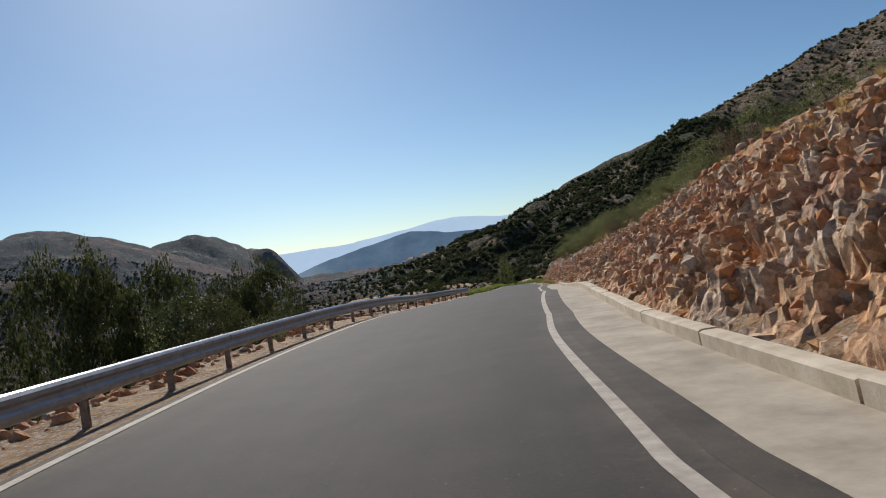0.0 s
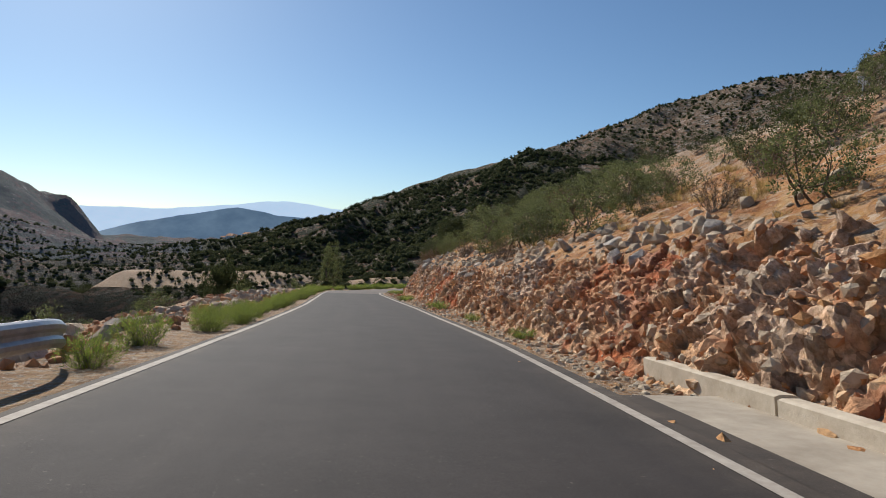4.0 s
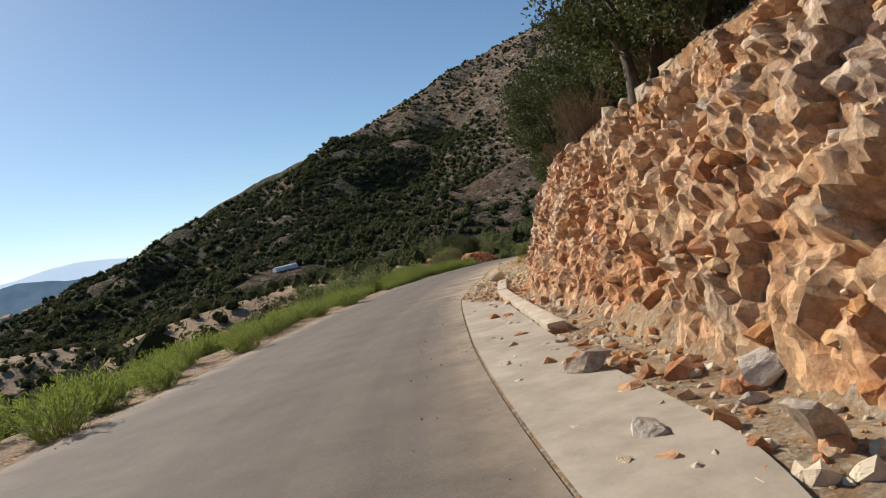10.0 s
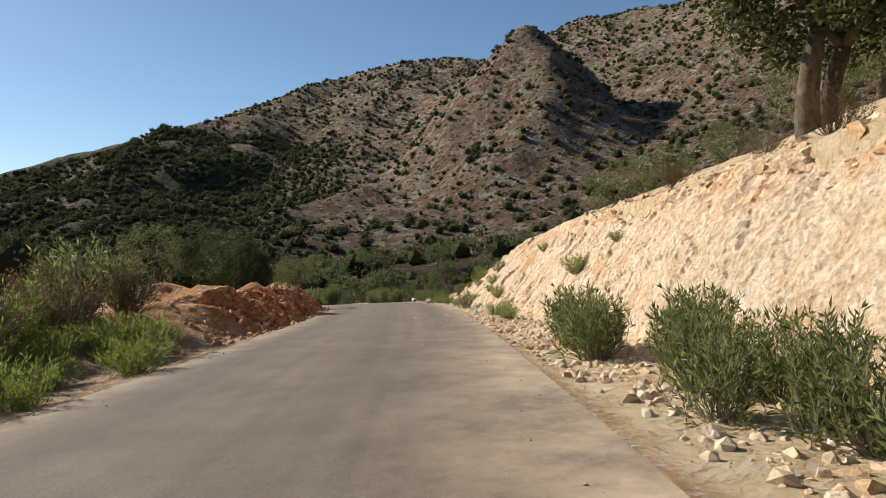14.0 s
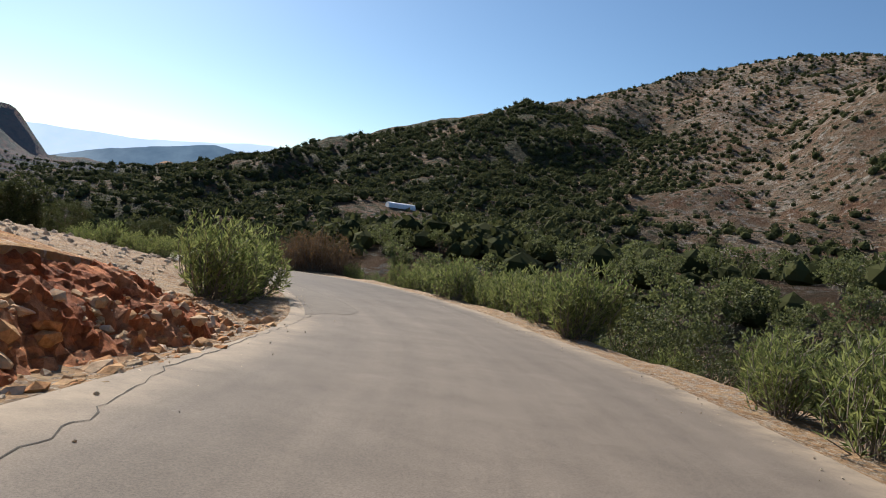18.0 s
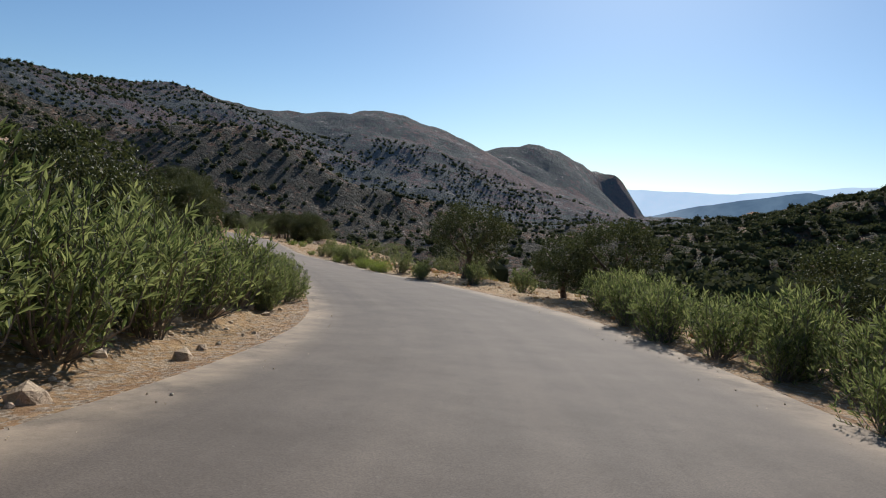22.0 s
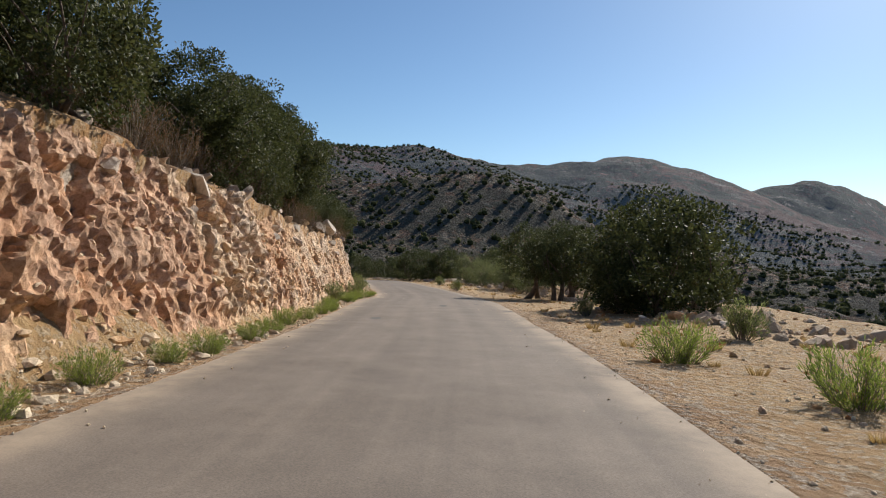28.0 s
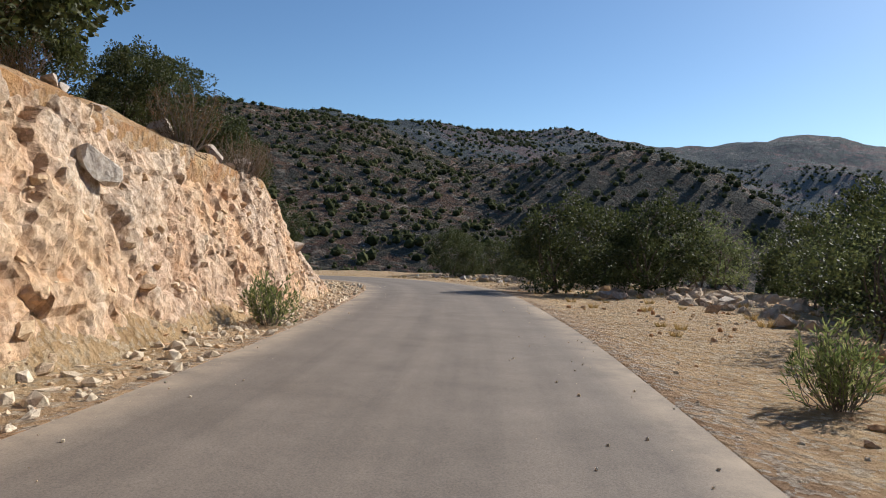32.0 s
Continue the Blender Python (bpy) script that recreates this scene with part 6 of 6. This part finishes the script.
g = np.random.default_rng(77)
for k in range(280):
    side, lo, hi, pick = (1, 5.2, 11.6, 1) if k < 160 else (-1, 26.8, 33.8, 0)
    x, y, z, turn = face_spot(g, side, lo, hi, 0.0, 0.8)
    ob = new("stone", STONES[2 * int(g.integers(4)) + pick])
    s = g.uniform(0.12, 0.34)
    ob.parent = ground
    ob.matrix_basis = Matrix.LocRotScale(Vector((x, y, z)), Matrix(turn.tolist()).to_quaternion(), Vector((s * g.uniform(0.9, 1.7), s, s * g.uniform(0.5, 0.9))))


# ---- the rail and the sign of the road above ----
def build_upper_rail():
    rail = tagged(new("guard_rail"), "short steel guard rail of the road higher up the slope", "guard rail")
    a, b = Vector((31.5, 62.2, 0)), Vector((39.5, 60.5, 0))
    a.z, b.z = drop_on(a.x, a.y), drop_on(b.x, b.y)
    way = (b - a).normalized()
    out = Vector((way.y, -way.x, 0)).normalized()
    prof = [(0, 0.42), (0.06, 0.48), (0.06, 0.53), (0.02, 0.57), (0.06, 0.62), (0.06, 0.67), (0, 0.73), (-0.02, 0.73), (-0.02, 0.42)]
    v = [q + out * x + Vector((0, 0, z)) for q in (a - way * 0.3, b) for x, z in prof]
    n = len(prof)
    mesh_object("rail_beam", v, [(k, (k + 1) % n, n + (k + 1) % n, n + k) for k in range(n)] + [tuple(range(n)), tuple(range(n, 2 * n))], M_STEEL, False, rail)
    for k in range(5):
        q = a + (b - a) * k / 4
        bm_part("post", box(-0.04, 0.04, -0.05, 0.05, -1.2, 0.7, 0.004), M_POST, rail).matrix_basis = pose(q.x - out.x * 0.08, q.y - out.y * 0.08, q.z, 0, 0, math.degrees(math.atan2(way.y, way.x)))
    block = tagged(new("concrete_block"), "pale concrete block at the end of the upper rail", "block")
    bm_part("body", box(-0.5, 0.5, -0.3, 0.3, -0.5, 0.55, 0.04), M_CONCRETE, block)
    q = a - way * 1.2
    block.matrix_basis = pose(q.x, q.y, drop_on(q.x, q.y), 0, 0, math.degrees(math.atan2(way.y, way.x)))
    sign = tagged(new("road_sign"), "small white road sign on a thin post up the slope", "sign")
    bm_part("post", box(-0.03, 0.03, -0.03, 0.03, -0.5, 1.6, 0.004), M_STEEL, sign)
    bm_part("plate", box(-0.35, 0.35, -0.05, -0.03, 1.1, 1.65, 0.004), M_WHITE, sign, "blank white sign plate")
    sign.matrix_basis = pose(38, 80.3, drop_on(38, 80.3), 0, 0, -20)


build_upper_rail()


# ---- houses of the village in the valley ----
def build_house(x, y, w, d, h, turn):
    house = tagged(new("house"), "small white village house far down in the valley", "house", "village houses")
    bm_part("wall", box(-w / 2, w / 2, -d / 2, d / 2, -4, h, 0.05), M_WHITE, house)
    v = [(-w / 2 - 0.4, -d / 2 - 0.4, h), (w / 2 + 0.4, -d / 2 - 0.4, h), (w / 2 + 0.4, d / 2 + 0.4, h), (-w / 2 - 0.4, d / 2 + 0.4, h), (-w / 2, 0, h + 1.8), (w / 2, 0, h + 1.8)]
    mesh_object("roof", v, [(0, 1, 5, 4), (2, 3, 4, 5), (1, 2, 5), (3, 0, 4), (3, 2, 1, 0)], M_REDROCK, False, house)
    for k in (-1, 1):
        bm_part("window", box(k * w / 4 - 0.6, k * w / 4 + 0.6, -d / 2 - 0.06, -d / 2 + 0.1, 1.2, 2.8, 0.02), M_POST, house)
    house.matrix_basis = pose(x, y, drop_on(x, y), 0, 0, turn)


gh = np.random.default_rng(5)
for k in range(16):
    a, q = radians(gh.uniform(0.2, 4.2)), gh.uniform(1250, 1500)
    build_house(-math.sin(a) * q, math.cos(a) * q, gh.uniform(8, 14), gh.uniform(7, 10), gh.uniform(4, 7), gh.uniform(-40, 40))


# ---- cracks, patches and marks on the tarmac ----
M_CRACK = plain_material("crack", (0.055, 0.048, 0.04), (0.10, 0.088, 0.074), 12, 0.95, 0.2, 0.01)
M_PATCH = plain_material("tarmac_patch", (0.125, 0.104, 0.084), (0.175, 0.146, 0.118), 2.2, 0.9, 0.4, 0.012)
M_MARK = plain_material("chalky_mark", (0.13, 0.12, 0.105), (0.20, 0.185, 0.165), 10, 0.9, 0.2, 0.005)
M_DARK_BLOT = plain_material("oil_stain", (0.075, 0.067, 0.06), (0.12, 0.107, 0.095), 6, 0.8, 0.2, 0.005)


def on_road(u, d, lift=0.0):
    x, y, a = at_road(u, d)
    return Vector((x, y, float(np.interp(u, U, LINE[:, 2])) + lift))


def crack(points, width, seed, label="jagged crack in the worn tarmac"):
    g = np.random.default_rng(seed)
    u = np.concatenate([np.linspace(a[0], b[0], 14)[:-1] for a, b in zip(points[:-1], points[1:])])
    d = np.concatenate([np.linspace(a[1], b[1], 14)[:-1] for a, b in zip(points[:-1], points[1:])])
    d = d + g.normal(size=len(d)) * 0.025
    u = u + g.normal(size=len(u)) * 0.002
    w = width * g.uniform(0.4, 1.5, len(u))
    p = [on_road(a, b, 0.004) for a, b in zip(u, d)]
    v = []
    for i, q in enumerate(p):
        t = (p[min(i + 1, len(p) - 1)] - p[max(i - 1, 0)])
        t.z = 0
        t.normalize()
        s = Vector((t.y, -t.x, 0)) * w[i] * 0.5
        v.extend([q - s, q + s])
    ob = mesh_object("road_crack", v, grid_faces(len(p), 2), M_CRACK, False)
    tagged(ob, label, "crack", kind="structure")


SEAM = [(19.2, -2.95), (19.29, -2.5), (19.34, -1.9), (19.44, -1.65), (19.68, -1.81), (19.91, -2.07), (20.2, -2.35), (20.49, -2.15), (20.74, -2.2), (21.0, -1.9), (21.29, -1.75), (21.51, -1.83), (21.69, -2.0), (21.91, -2.8)]
ob, a, b = strip("road_patch", 19.2, 21.91, lambda u: lut(LEFT, u) + 0.3, lambda u: np.maximum(lut(SEAM, u), lut(LEFT, u) + 0.32), lambda u, d: 0 * u + 0.003, M_PATCH, 6)
tagged(ob, "older rough strip of tarmac inside the bend", "road", kind="structure")
crack(SEAM, 0.016, 1)
crack([(20.25, -1.5), (20.46, -1.75), (20.6, -2.0), (20.74, -2.2)], 0.008, 2)
crack([(20.34, -3.0), (20.26, -2.4), (20.25, -2.08), (20.24, -1.81)], 0.009, 3)
crack([(18.2, -2.2), (18.32, -2.42), (18.49, -2.87), (18.8, -3.05), (19.1, -2.9), (19.29, -2.75), (19.5, -2.9), (19.85, -3.1)], 0.012, 5)


def blot(u, d, ru_m, rd_m, mat, label, seed, n=18):
    g = np.random.default_rng(seed)
    v = [on_road(u, d, 0.005)]
    for k in range(n):
        w = 2 * math.pi * k / n
        r = g.uniform(0.7, 1.15)
        v.append(on_road(u + math.sin(w) * r * ru_m / 12.0, d + math.cos(w) * r * rd_m, 0.005))
    ob = mesh_object("road_stain", v, [(0, 1 + k, 1 + (k + 1) % n) for k in range(n)], mat, False)
    tagged(ob, label, "stain", kind="structure")


for k, (u, d) in enumerate(((2.4, -1.85), (2.5, -1.75), (2.46, -1.0), (2.44, -0.2), (2.84, -0.2), (2.87, -0.95), (2.88, -1.6))):
    blot(u, d, 0.16, 0.11, M_MARK, "pale paint blot on the dark tarmac", 40 + k)
for k, (u, d, a, b) in enumerate(((29.34, -2.16, 0.4, 0.16), (29.94, -0.4, 0.7, 0.14), (29.72, 1.5, 0.3, 0.15), (30.08, 0.86, 0.3, 0.1), (26.2, -0.6, 0.4, 0.2))):
    blot(u, d, a, b, M_DARK_BLOT, "dark stain on the worn tarmac", 60 + k)
blot(16.55, -0.45, 0.7, 0.12, M_MARK, "pale scuff on the worn tarmac", 77)
rubble("road_grit", "fine loose grit along the worn road's edges", 2600, lambda g: (lambda u: (*at_road(u, (re_at(u) - abs(g.normal()) * 0.5) if g.uniform() < 0.6 else (le_at(u) + abs(g.normal()) * 0.4))[:2], float(np.interp(u, U, LINE[:, 2])) + 0.006))(g.uniform(9, 35)), 0.008, 0.04, M_PALE, 31)
